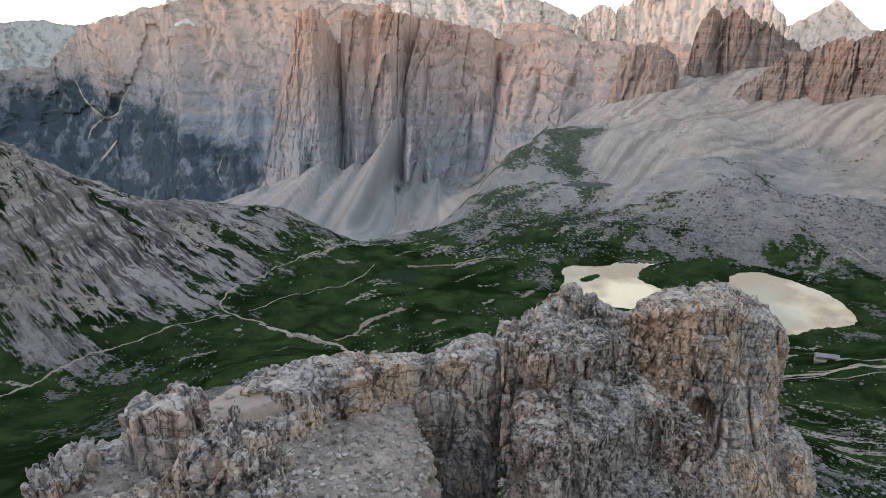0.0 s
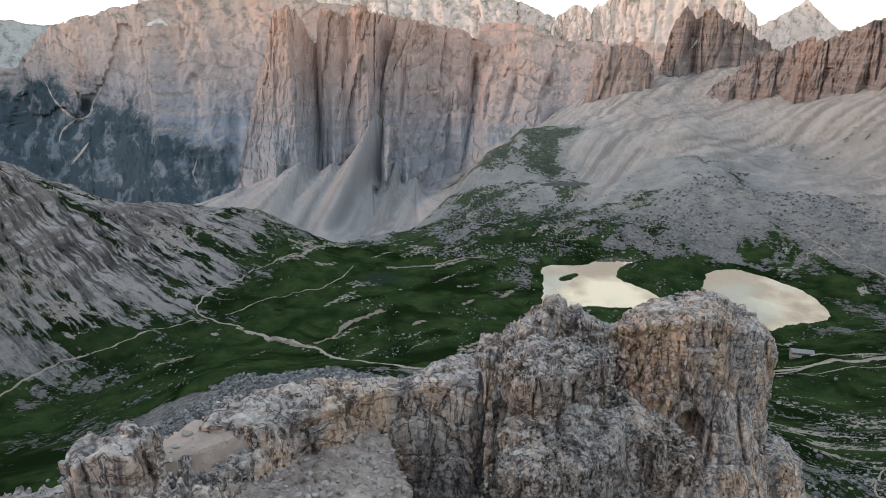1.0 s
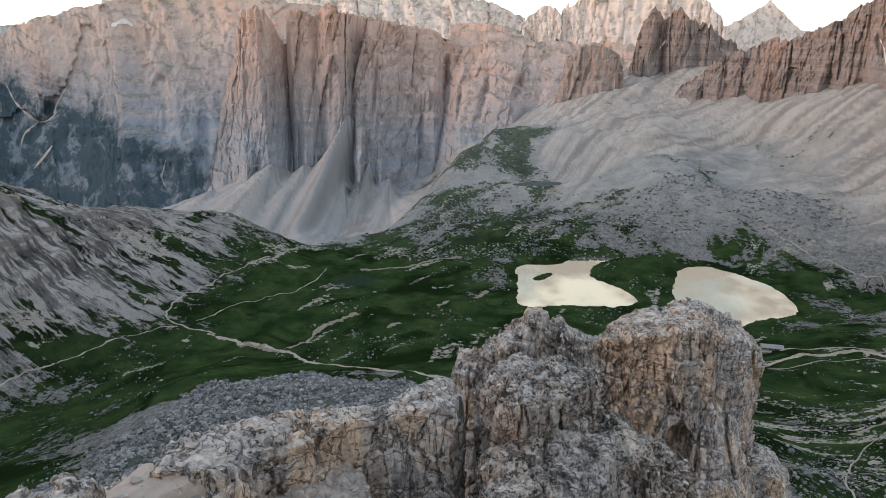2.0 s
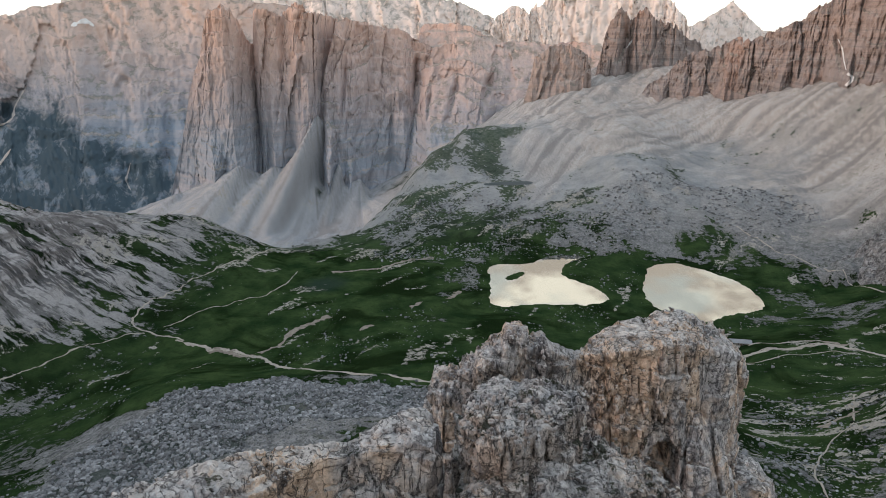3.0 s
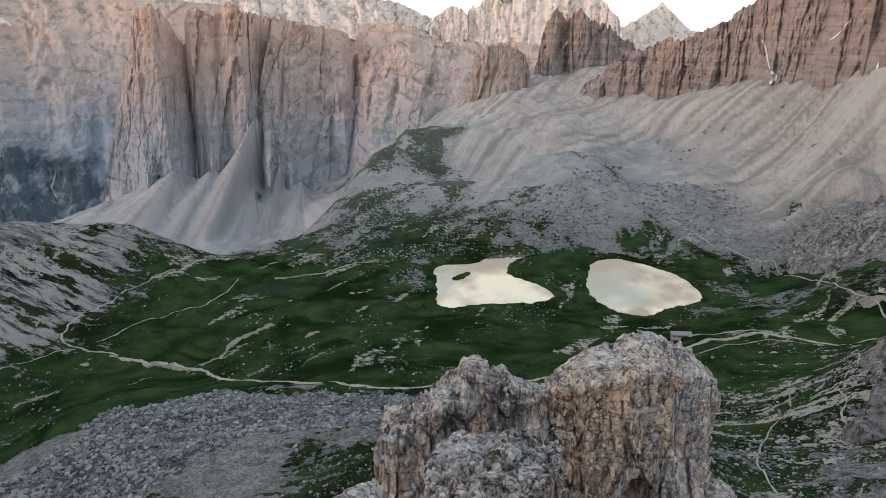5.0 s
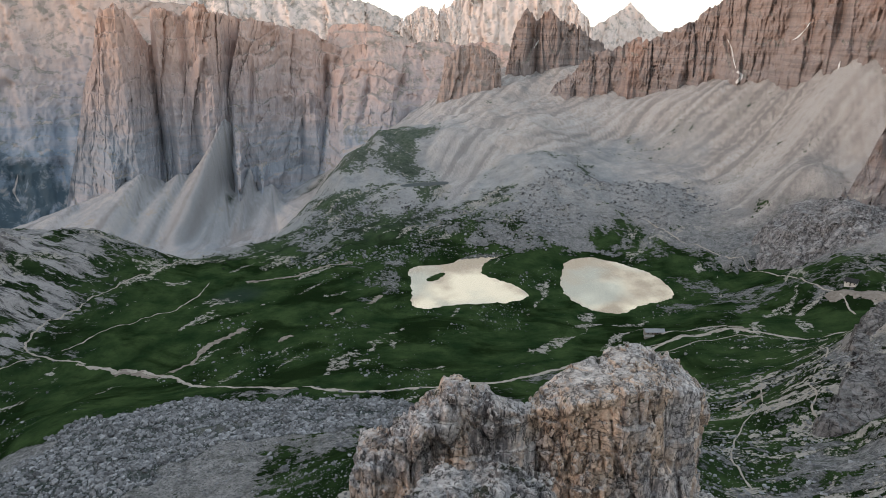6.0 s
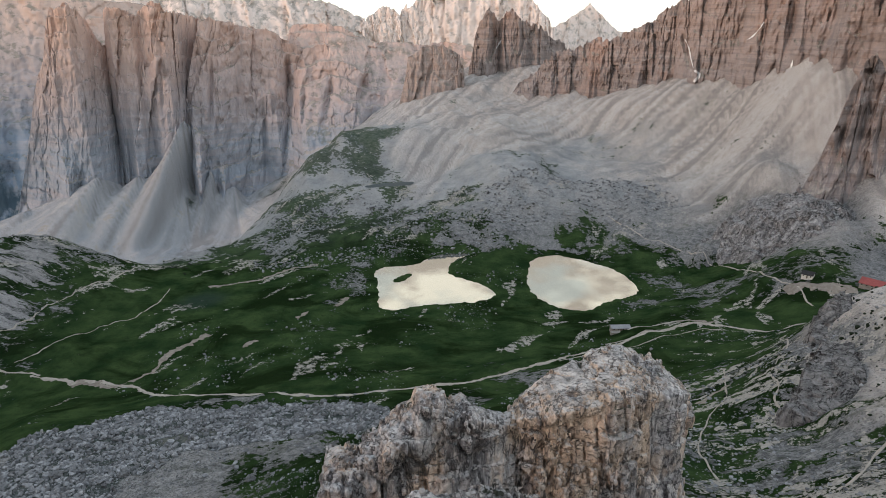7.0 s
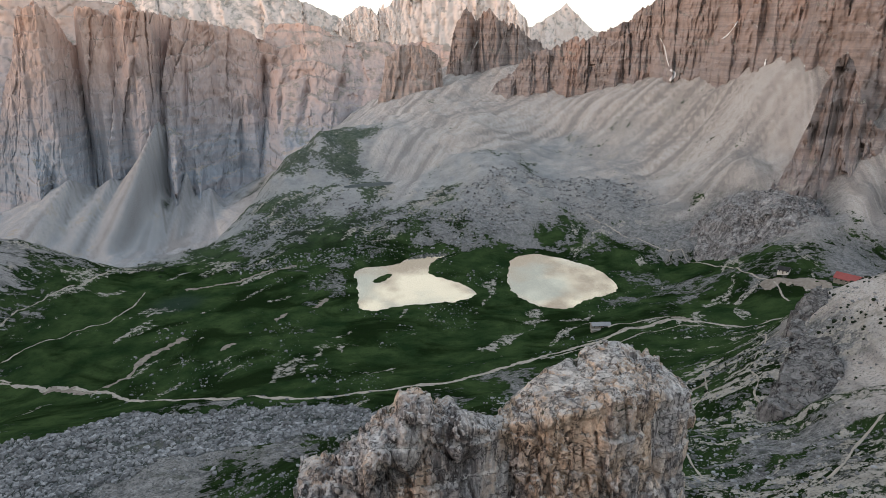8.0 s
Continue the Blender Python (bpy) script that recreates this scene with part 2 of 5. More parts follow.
def far_rock_material(name, low, high, bands, forest=0.0, forest_top=0.0, mottle=0.24, beds=0.0, relief=1.0):
    """Layered cliff rock: grey below, redder above (painted haze and evening glow), dark stained flutes."""
    n = Nodes(name)
    z = n.axis(n.pos, "Z")
    bend = n.noise(n.pos, 0.004, 3)
    level = n.math("ADD", z, n.math("MULTIPLY", bend, 220))
    bed = n.noise(n.scaled(0.06, 0.06, 1), 0.045, 6, 0.65)
    flute = n.noise(n.scaled(1, 1, 0.12), 0.022, 8, 0.68)
    fine = n.noise(n.pos, 0.05, 8, 0.7)
    col = n.mix(n.ramp(level, bands[0], bands[1]), low, high)
    col = n.mix(n.ramp(bed, 0.42, 0.6, 0, 0.16), col, tuple(c * 1.25 for c in high))
    col = n.mix(n.ramp(flute, 0.52, 0.70, 0, 0.34 * relief), col, tuple(c * 0.6 for c in low))
    col = n.mix(n.ramp(fine, 0.55, 0.75, 0, 0.3 * relief), col, tuple(c * 1.3 for c in low))
    if beds:
        layer = n.noise(n.scaled(0.05, 0.05, 1), 0.13, 5, 0.65)
        col = n.mix(n.ramp(layer, 0.48, 0.58, 0, beds), col, tuple(c * 0.42 for c in low))
    patch = n.noise(n.scaled(1, 1, 0.45), 0.011, 9, 0.72, 0.6)
    col = n.mix(n.ramp(patch, 0.52, 0.66, 0, mottle), col, tuple(c * 0.5 for c in low))
    hatch = n.noise(n.scaled(1, 1, 0.18), 0.075, 7, 0.72)
    col = n.mix(n.ramp(hatch, 0.54, 0.68, 0, 0.34 * relief), col, tuple(c * 0.5 for c in low))
    stain = n.noise(n.scaled(1, 1, 0.4), 0.009, 5, 0.6, 0.4)
    col = n.mix(n.math("MULTIPLY", n.ramp(stain, 0.58, 0.68, 0, 0.28), n.ramp(level, bands[0], bands[1])), col, (0.56, 0.30, 0.19))
    ledges = n.math("MULTIPLY", n.ramp(n.normal_up(), 0.4, 0.62), n.ramp(n.noise(n.pos, 0.02, 6, 0.7), 0.48, 0.58))
    col = n.mix(n.math("MULTIPLY", ledges, 0.6), col, (0.10, 0.12, 0.09))
    debris = n.ramp(n.normal_up(), 0.62, 0.8, 0, 0.7)
    col = n.mix(debris, col, (0.38, 0.33, 0.29))
    if forest:
        west = n.ramp(n.axis(n.pos, "X"), -1780, -1180, -40, 260)
        stand = n.math("ADD", n.math("ADD", z, west), n.math("ADD", n.math("MULTIPLY", n.noise(n.pos, 0.0045, 9, 0.68, 0.6), 700), n.math("MULTIPLY", fine, 120)))
        trees = n.math("MULTIPLY", n.ramp(stand, forest_top + 410, forest_top + 320), n.ramp(n.noise(n.scaled(1, 1, 0.5), 0.016, 8, 0.72, 0.4), 0.60, 0.52, 0.35, 1))
        # tree colour lifted towards blue, haze painted in
        col = n.mix(n.math("MULTIPLY", trees, forest), col, (0.062, 0.092, 0.115))
    h = n.math("ADD", fine, n.math("MULTIPLY", flute, 1.3))
    return n.done(col, 0.95, n.math("ADD", h, n.math("MULTIPLY", bed, 0.3)), 5, 0.42 * relief, 0.1)


def ground_material():
    """Alpine ground: the sheet carries how much grass, scree and bare rock grows or lies at each spot."""
    n = Nodes("alpine_ground")
    grass, scree, forest = n.attr("cover")
    soil, streaks, hillside = n.attr("wear")
    wide = n.noise(n.pos, 0.008, 4, 0.6)
    mid = n.noise(n.pos, 0.03, 6, 0.62)
    fine = n.noise(n.pos, 0.14, 8, 0.72)
    tiny = n.noise(n.pos, 0.6, 6, 0.7)
    stones = n.cells(n.pos, 0.30)
    crease = n.noise(n.turned(0.6, 1.0, 2.2), 0.055, 8, 0.72)
    gully = n.noise(n.turned(0.35, 0.16, 1.0), 0.10, 10, 0.74, 0.15)
    rock = n.mix(n.ramp(fine, 0.36, 0.64), (0.065, 0.067, 0.07), (0.29, 0.285, 0.28))
    rock = n.mix(n.ramp(stones, 0.15, 0.6, 0.5, 0), rock, (0.34, 0.335, 0.328))
    rock = n.mix(n.ramp(crease, 0.54, 0.66, 0, 0.8), rock, (0.035, 0.045, 0.028))
    slope_rock = n.mix(n.ramp(gully, 0.47, 0.515), (0.40, 0.38, 0.372), (0.05, 0.05, 0.053))
    slope_rock = n.mix(n.ramp(fine, 0.50, 0.58, 0, 0.5), slope_rock, (0.13, 0.123, 0.123))
    bands = n.noise(n.scaled(0.03, 0.03, 1), 0.16, 5, 0.6)
    slope_rock = n.mix(n.math("MULTIPLY", n.ramp(n.axis(n.pos, "Z"), 25, 60), n.ramp(bands, 0.46, 0.56, 0, 0.7)), slope_rock, (0.13, 0.115, 0.11))
    rock = n.mix(hillside, rock, slope_rock)
    rock = n.mix(n.ramp(wide, 0.4, 0.65, 0, 0.3), rock, (0.29, 0.275, 0.26))
    gravel = n.mix(n.ramp(mid, 0.35, 0.7), (0.35, 0.312, 0.283), (0.47, 0.422, 0.384))
    # blue haze painted over the western scree
    gravel = n.mix(n.ramp(n.axis(n.pos, "X"), -100, 250, 0.85, 0), gravel, (0.335, 0.35, 0.37))
    gravel = n.mix(n.ramp(soil, 0.48, 0.2, 0, 0.55), gravel, (0.19, 0.18, 0.175))
    gravel = n.mix(n.ramp(soil, 0.55, 0.85, 0, 0.7), gravel, (0.50, 0.465, 0.435))
    gravel = n.mix(n.ramp(tiny, 0.5, 0.72, 0, 0.4), gravel, (0.2, 0.19, 0.18))
    chips = n.noise(n.pos, 0.9, 5, 0.75)
    gravel = n.mix(n.ramp(chips, 0.52, 0.6, 0, 0.6), gravel, (0.09, 0.09, 0.088))
    rock = n.mix(n.math("MULTIPLY", n.ramp(chips, 0.50, 0.58, 0, 0.65), n.ramp(hillside, 0, 0.6, 1, 0.45)), rock, (0.035, 0.037, 0.036))
    turf = n.mix(n.ramp(mid, 0.36, 0.64), (0.013, 0.029, 0.011), (0.041, 0.067, 0.025))
    turf = n.mix(n.ramp(n.noise(n.pos, 0.013, 5, 0.6, 0.8), 0.49, 0.60, 0, 0.85), turf, (0.007, 0.015, 0.005))
    turf = n.mix(n.ramp(fine, 0.52, 0.72, 0, 0.7), turf, (0.011, 0.017, 0.009))
    turf = n.mix(n.math("MULTIPLY", hillside, 0.6), turf, (0.012, 0.02, 0.011))
    # distance haze painted in: paler turf and rock on the plateau's far side
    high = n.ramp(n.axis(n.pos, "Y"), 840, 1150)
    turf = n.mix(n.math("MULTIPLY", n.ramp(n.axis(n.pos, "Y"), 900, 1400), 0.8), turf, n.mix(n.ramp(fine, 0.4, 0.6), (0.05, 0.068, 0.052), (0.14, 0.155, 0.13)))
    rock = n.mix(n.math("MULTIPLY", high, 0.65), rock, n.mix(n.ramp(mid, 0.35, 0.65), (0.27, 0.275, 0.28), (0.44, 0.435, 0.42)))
    col = n.mix(n.ramp(n.math("ADD", scree, n.math("MULTIPLY", n.math("SUBTRACT", mid, 0.5), 0.6)), 0.35, 0.8), rock, gravel)
    grainy = n.math("ADD", n.math("MULTIPLY", n.math("SUBTRACT", fine, 0.5), 1.5), n.math("MULTIPLY", n.math("SUBTRACT", mid, 0.5), 0.8))
    edge = n.math("ADD", grass, n.math("MULTIPLY", grainy, n.ramp(hillside, 0, 0.8, 1, 0.45)))
    edge = n.math("ADD", edge, n.math("MULTIPLY", hillside, n.math("MULTIPLY", n.math("SUBTRACT", gully, 0.5), 4.2)))
    col = n.mix(n.ramp(edge, 0.45, 0.52), col, turf)
    bare = n.ramp(n.math("ADD", streaks, n.math("ADD", n.math("MULTIPLY", n.math("SUBTRACT", fine, 0.5), 2.6), n.math("MULTIPLY", n.math("SUBTRACT", tiny, 0.5), 1.2))), 0.62, 0.74)
    col = n.mix(bare, col, n.mix(n.ramp(tiny, 0.3, 0.7), (0.20, 0.185, 0.165), (0.42, 0.39, 0.35)))
    col = n.mix(forest, col, (0.022, 0.036, 0.03))
    h = n.math("ADD", n.math("MULTIPLY", fine, 1.2), n.math("MULTIPLY", stones, -0.5))
    h = n.math("ADD", h, n.math("MULTIPLY", n.ramp(edge, 0.42, 0.6), 0.25))
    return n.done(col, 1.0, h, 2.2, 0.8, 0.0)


def water_material(name, gloss_share):
    n = Nodes(name)
    nt = n.nt
    gloss = nt.nodes.new("ShaderNodeBsdfGlossy")
    gloss.inputs["Roughness"].default_value = 0.02
    gloss.inputs["Color"].default_value = (0.98, 0.93, 0.80, 1)
    wave = nt.nodes.new("ShaderNodeBump")
    wave.inputs["Distance"].default_value, wave.inputs["Strength"].default_value = 0.01, 0.2
    nt.links.new(n.noise(n.scaled(1, 0.5, 1), 0.25, 3), wave.inputs["Height"])
    nt.links.new(wave.outputs[0], gloss.inputs["Normal"])
    n.done((0.045, 0.06, 0.065), 0.35, spec=gloss_share * 0.5)
    mixed = nt.nodes.new("ShaderNodeMixShader")
    mixed.inputs[0].default_value = gloss_share
    nt.links.new(n.bsdf.outputs[0], mixed.inputs[1])
    nt.links.new(gloss.outputs[0], mixed.inputs[2])
    nt.links.new(mixed.outputs[0], nt.nodes["Material Output"].inputs["Surface"])
    return n.mat


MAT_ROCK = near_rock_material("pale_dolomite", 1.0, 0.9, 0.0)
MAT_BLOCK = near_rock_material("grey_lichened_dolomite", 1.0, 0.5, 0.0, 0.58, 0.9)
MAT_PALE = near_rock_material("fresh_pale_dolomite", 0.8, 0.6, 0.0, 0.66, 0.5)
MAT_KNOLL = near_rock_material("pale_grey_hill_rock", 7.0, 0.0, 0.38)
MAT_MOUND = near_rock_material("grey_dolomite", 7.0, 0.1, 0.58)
MAT_GROUND = ground_material()
MAT_WATER = water_material("still_lake_water", 0.62)
MAT_TARN = water_material("dark_tarn_water", 0.05)
# GREY has blue haze painted in, ROSE the warm evening glow on the tops
GREY, ROSE = (0.295, 0.33, 0.378), (0.61, 0.435, 0.365)
MAT_CLIFF = far_rock_material("layered_cliff", GREY, ROSE, (50, 450))
MAT_REDWALL = far_rock_material("red_brown_cliff", (0.23, 0.225, 0.232), (0.34, 0.265, 0.235), (120, 450), 0, 0, 0.35, 0.3)
MAT_RIB = far_rock_material("brown_grey_rib", (0.27, 0.245, 0.235), (0.38, 0.30, 0.265), (60, 330), 0, 0, 0.2, 0.15)
# air haze painted into this rock: bluer and lighter, with less contrast
MAT_VALLEY = far_rock_material("wooded_hazed_cliff", (0.225, 0.29, 0.365), (0.575, 0.45, 0.395), (20, 440), 1.0, 100, 0.10, 0.0, 0.6)
# distance haze of the farthest peaks, painted as pale low-contrast base colours
MAT_HAZE = far_rock_material("rosy_hazed_far_rock", (0.68, 0.60, 0.55), (0.76, 0.65, 0.59), (200, 600), 0, 0, 0.05, 0.0, 0.3)
MAT_BLUE_HAZE = far_rock_material("blue_hazed_far_rock", (0.44, 0.48, 0.49), (0.49, 0.51, 0.51), (0, 400), 0, 0, 0.04, 0.0, 0.3)


def plain_material(name, a, b, scale, bump=0.05, rough=0.9, pieces=False):
    n = Nodes(name)
    t = n.noise(n.pos, scale, 7, 0.65)
    u = n.noise(n.pos, scale * 0.15, 4, 0.6)
    col = n.mix(n.ramp(t, 0.3, 0.7), a, b)
    col = n.mix(n.ramp(u, 0.45, 0.7, 0, 0.4), col, tuple(c * 0.7 for c in a))
    if pieces:
        own = n.nt.nodes.new("ShaderNodeNewGeometry").outputs["Random Per Island"]
        col = n.mix(n.ramp(own, 0.0, 1.0, 0.75, 0.0), col, tuple(c * 0.35 for c in a))
    return n.done(col, rough, t, bump, 0.5)


def quad_mesh(name, verts, faces, material, smooth=True):
    me = bpy.data.meshes.new(name)
    verts, faces = np.asarray(verts, np.float32), np.asarray(faces, np.int32)
    me.vertices.add(len(verts))
    me.vertices.foreach_set("co", verts.ravel())
    me.loops.add(faces.size)
    me.loops.foreach_set("vertex_index", faces.ravel())
    me.polygons.add(len(faces))
    me.polygons.foreach_set("loop_start", np.arange(0, faces.size, faces.shape[1], dtype=np.int32))
    me.update(calc_edges=True)
    me.validate()
    me.polygons.foreach_set("use_smooth", np.full(len(me.polygons), smooth))
    me.materials.append(material)
    return me


def grid_faces(rows, cols):
    a = (np.arange(rows - 1)[:, None] * cols + np.arange(cols - 1)[None, :]).ravel()
    return np.stack([a, a + 1, a + cols + 1, a + cols], -1)


def part(name, bm, material, parent, label=""):
    me = bpy.data.meshes.new(name)
    bmesh.ops.recalc_face_normals(bm, faces=bm.faces[:])
    bm.to_mesh(me)
    bm.free()
    me.materials.append(material)
    ob = new(name, me)
    ob.parent = parent
    return tagged(ob, label)


# ---- the lie of the land: spot heights by district, each x, y, z, share of grass, share of pale scree ----
MEADOW = [
    (-276, 231, 70, 1, 0), (-442, 394, 12, 1, 0), (-396, 561, -2, 1, 0), (-384, 647, -5, 0.9, 0), (-193, 745, -4, 1, 0),
    (-337, 1000, -40, 0.7, 0), (-216, 407, 58, 0.9, 0), (-186, 510, 20, 1, 0), (-110, 491, 33, 1, 0), (142, 573, 22, 0.9, 0),
    (-20, 600, 12, 1, 0), (40, 670, 2, 1, 0), (190, 780, 4, 0.8, 0), (-60, 850, -2, 0.75, 0), (243, 515, 44, 0.92, 0), (260, 620, 8, 0.9, 0),
]
TALUS = [
    (-55, 272, 107, 0.56, 0.15), (-25, 273, 112, 0.55, 0.2), (-127, 303, 93, 0.1, 0.1), (-7, 430, 50, 0.95, 0), (-60, 380, 70, 0.0, 0.0),
    (-200, 330, 74, 0.25, 0), (60, 330, 92, 0.7, 0), (120, 250, 118, 0.5, 0.2), (0, 200, 140, 0.52, 0.2), (-100, 250, 105, 0.54, 0.1),
]
SADDLE = [
    (330, 711, 2, 0.8, 0), (427, 731, 8, 0.7, 0), (467, 512, 75, 0.5, 0.3), (444, 564, 69, 0.65, 0.2), (545, 799, 43, 0.2, 0.1),
    (600, 720, 58, 0.3, 0.3), (572, 580, 63, 0.4, 0.3), (289, 339, 148, 0.05, 0.9), (288, 299, 168, 0.05, 0.9), (241, 246, 153, 0.1, 0.8), (255, 303, 136, 0.3, 0.1), (218, 269, 125, 0.4, 0.1), (400, 450, 88, 0.65, 0.2), (347, 441, 74, 0.78, 0.1), (272, 380, 98, 0.72, 0.1), (395, 472, 70, 0.75, 0.1),
    (168, 192, 142, 0.5, 0.2), (148, 235, 112, 0.55, 0.2), (196, 320, 92, 0.75, 0.1), (215, 295, 122, 0.5, 0.4), (340, 520, 48, 0.7, 0.2),
]
KARST = [
    (-170, 1057, -20, 0.6, 0), (-60, 1180, 10, 0.45, 0), (21, 1196, 33, 0.5, 0), (200, 1183, 47, 0.4, 0), (102, 942, 26, 0.45, 0.1),
    (314, 850, 4, 0.55, 0), (250, 1000, 32, 0.34, 0.05), (420, 950, 34, 0.2, 0.2), (296, 1153, 68, 0.3, 0.2), (484, 1367, 59, 0.2, 0.4),
]
HILLSIDE = [
    (-688, 698, 170, 0.35, 0.2), (-664, 813, 95, 0.4, 0.2), (-536, 844, 54, 0.35, 0.2), (-476, 980, 27, 0.4, 0.2), (-354, 1020, -42, 0.6, 0),
    (-548, 526, 87, 0.3, 0.2), (-511, 641, 50, 0.3, 0.2), (-471, 489, 8, 0.7, 0), (-900, 600, 260, 0.3, 0.2), (-640, 400, 110, 0.4, 0.2),
]
CIRQUE = [
    (115, 1217, 38, 0, 1), (67, 1230, 29, 0.5, 0.2), (-30, 1430, 89, 0.62, 0), (77, 1428, 84, 0.55, 0.1), (-82, 1347, 50, 0.5, 0.1), (23, 1310, 55, 0.75, 0),
    (-109, 1225, 12, 0.45, 0.1), (-140, 1121, -7, 0.5, 0), (-169, 1046, -14, 0.55, 0), (-30, 1700, 6, 0.4, 0), (119, 1355, 85, 0, 1), (153, 1753, 99, 0, 1),
    (261, 1558, 106, 0, 1), (363, 2058, 158, 0, 1), (195, 1306, 67, 0, 1), (455, 2050, 164, 0, 1), (473, 1830, 125, 0, 1), (547, 2069, 199, 0, 1),
    (322, 1393, 99, 0, 1), (614, 1660, 139, 0, 1), (508, 1517, 81, 0, 0.9), (678, 1515, 155, 0, 1), (589, 1270, 76, 0.1, 0.6), (739, 1419, 197, 0, 1),
    (746, 1149, 199, 0, 1), (743, 993, 235, 0, 1), (675, 1169, 110, 0, 1), (602, 873, 123, 0, 1), (661, 696, 127, 0, 1), (723, 662, 154, 0, 1), (572, 694, 99, 0.1, 0.5), (570, 941, 62, 0.1, 0.7),
    (654, 905, 97, 0.1, 0.7), (747, 960, 237, 0, 1), (675, 689, 60, 0.2, 0.6),
]
DEPTHS = [
    (-800, 1730, -310, 0, 0.6), (-290, 1640, -265, 0.5, 0), (-570, 1670, -290, 0, 0.8), (-640, 2052, -320, 0, 1), (-430, 1930, -300, 0, 1), (-980, 2026, -330, 0, 0.6), (-170, 1720, -150, 0.5, 0),
    (-500, 1330, -230, 0.5, 0), (-1100, 1500, -330, 0.6, 0), (-1700, 1500, -380, 0.6, 0), (-1500, 2300, -380, 0.5, 0),
]
BEHIND = [
    (0, -400, 90, 0.5, 0.2), (-400, -200, 80, 0.6, 0.2), (500, -100, 150, 0.4, 0.3), (-1500, -800, 0, 0.6, 0), (1500, -900, 200, 0.4, 0.2),
    (0, -2500, 100, 0.5, 0.2), (2500, 1000, 150, 0.1, 0.5), (0, 3600, 20, 0, 0.6), (450, 2360, 190, 0, 1), (900, 2900, 60, 0, 0.6), (1600, 2400, 60, 0, 0.6), (-2600, 400, 50, 0.4, 0.2), (1300, 300, 200, 0.1, 0.5),
]
SPOTS = np.array(MEADOW + TALUS + SADDLE + KARST + HILLSIDE + CIRQUE + DEPTHS + BEHIND, float)


def warped(a):
    """Plan positions with far distances drawn in, so that near spots and far spots carry alike."""
    r = np.hypot(a[:, 0], a[:, 1])
    return a[:, :2] / np.sqrt(r + 150)[:, None]


def spline_weights():
    p = warped(SPOTS)
    d = np.linalg.norm(p[:, None] - p[None], axis=-1)
    k = np.where(d > 0, d * d * np.log(d + 1e-9), 0) + np.eye(len(p)) * 0.4
    q = np.c_[np.ones(len(p)), p]
    m = np.block([[k, q], [q.T, np.zeros((3, 3))]])
    return p, np.linalg.solve(m, np.r_[SPOTS[:, 2], np.zeros(3)])


SPLINE_AT, SPLINE_W = spline_weights()


def land(x, y):
    """Smooth ground height, share of grass and share of scree."""
    p = warped(np.c_[x, y])
    z, g, s = np.empty(len(p)), np.empty(len(p)), np.empty(len(p))
    for i in range(0, len(p), 40000):
        q = p[i:i + 40000]
        d2 = ((q[:, None] - SPLINE_AT[None]) ** 2).sum(-1)
        z[i:i + 40000] = (0.5 * d2 * np.log(d2 + 1e-12)) @ SPLINE_W[:-3] + SPLINE_W[-3] + q @ SPLINE_W[-2:]
        w = 1 / (d2 + 0.15) ** 2
        w /= w.sum(1, keepdims=True)
        g[i:i + 40000], s[i:i + 40000] = w @ SPOTS[:, 3], w @ SPOTS[:, 4]
    return z, g, s


# shores of the two lakes, round the water
LAKE_WEST = [(22, 827), (74, 841), (114, 877), (155, 874), (124, 839), (115, 792), (139, 768), (160, 724), (137, 703), (100, 701), (73, 699), (37, 693), (20, 702), (20, 763)]
LAKE_EAST = [(232, 825), (255, 847), (283, 845), (314, 813), (336, 777), (340, 737), (328, 698), (285, 681), (257, 662), (240, 661), (221, 675), (207, 709), (206, 744)]
ISLET = [(39, 779), (46, 794), (63, 807), (65, 799), (52, 779)]


def curve_round(points, steps=12):
    """A closed smooth line through the points."""
    p = np.array(points, float)
    n = len(p)
    t = np.arange(n * steps) / steps
    i, u = np.floor(t).astype(int), (t % 1)[:, None]
    a, b, c, d = p[(i - 1) % n], p[i % n], p[(i + 1) % n], p[(i + 2) % n]
    return 0.5 * (2 * b + (c - a) * u + (2 * a - 5 * b + 4 * c - d) * u ** 2 + (3 * b - a - 3 * c + d) * u ** 3)


def inside_distance(poly, x, y):
    """Distance to the outline, positive inside."""
    shape = x.shape
    x, y = x.ravel(), y.ravel()
    best, inside = np.full(len(x), 1e9), np.zeros(len(x), bool)
    for a, b in zip(poly, np.roll(poly, -1, 0)):
        e = b - a
        t = np.clip(((x - a[0]) * e[0] + (y - a[1]) * e[1]) / (e @ e + 1e-12), 0, 1)
        best = np.minimum(best, np.hypot(x - a[0] - t * e[0], y - a[1] - t * e[1]))
        if a[1] != b[1]:
            inside ^= ((a[1] > y) != (b[1] > y)) & (x < (b[0] - a[0]) * (y - a[1]) / (b[1] - a[1]) + a[0])
    return np.where(inside, best, -best).reshape(shape)


def shore_line(points, seed):
    """The outline with small coves and points."""
    p = curve_round(points, 14)
    return p + 2.2 * np.stack([fbm(p[:, 0] / 9, p[:, 1] / 9, 0 * p[:, 0], 3, seed), fbm(p[:, 0] / 9, p[:, 1] / 9, 0 * p[:, 0], 3, seed + 5)], -1)


SHORES = [shore_line(LAKE_WEST, 81), shore_line(LAKE_EAST, 82)]
TARN = curve_round([(14, 1178), (40, 1196), (100, 1204), (96, 1180), (50, 1172), (26, 1168)])
TARN_LEVEL = 33.0
ISLE = curve_round(ISLET)

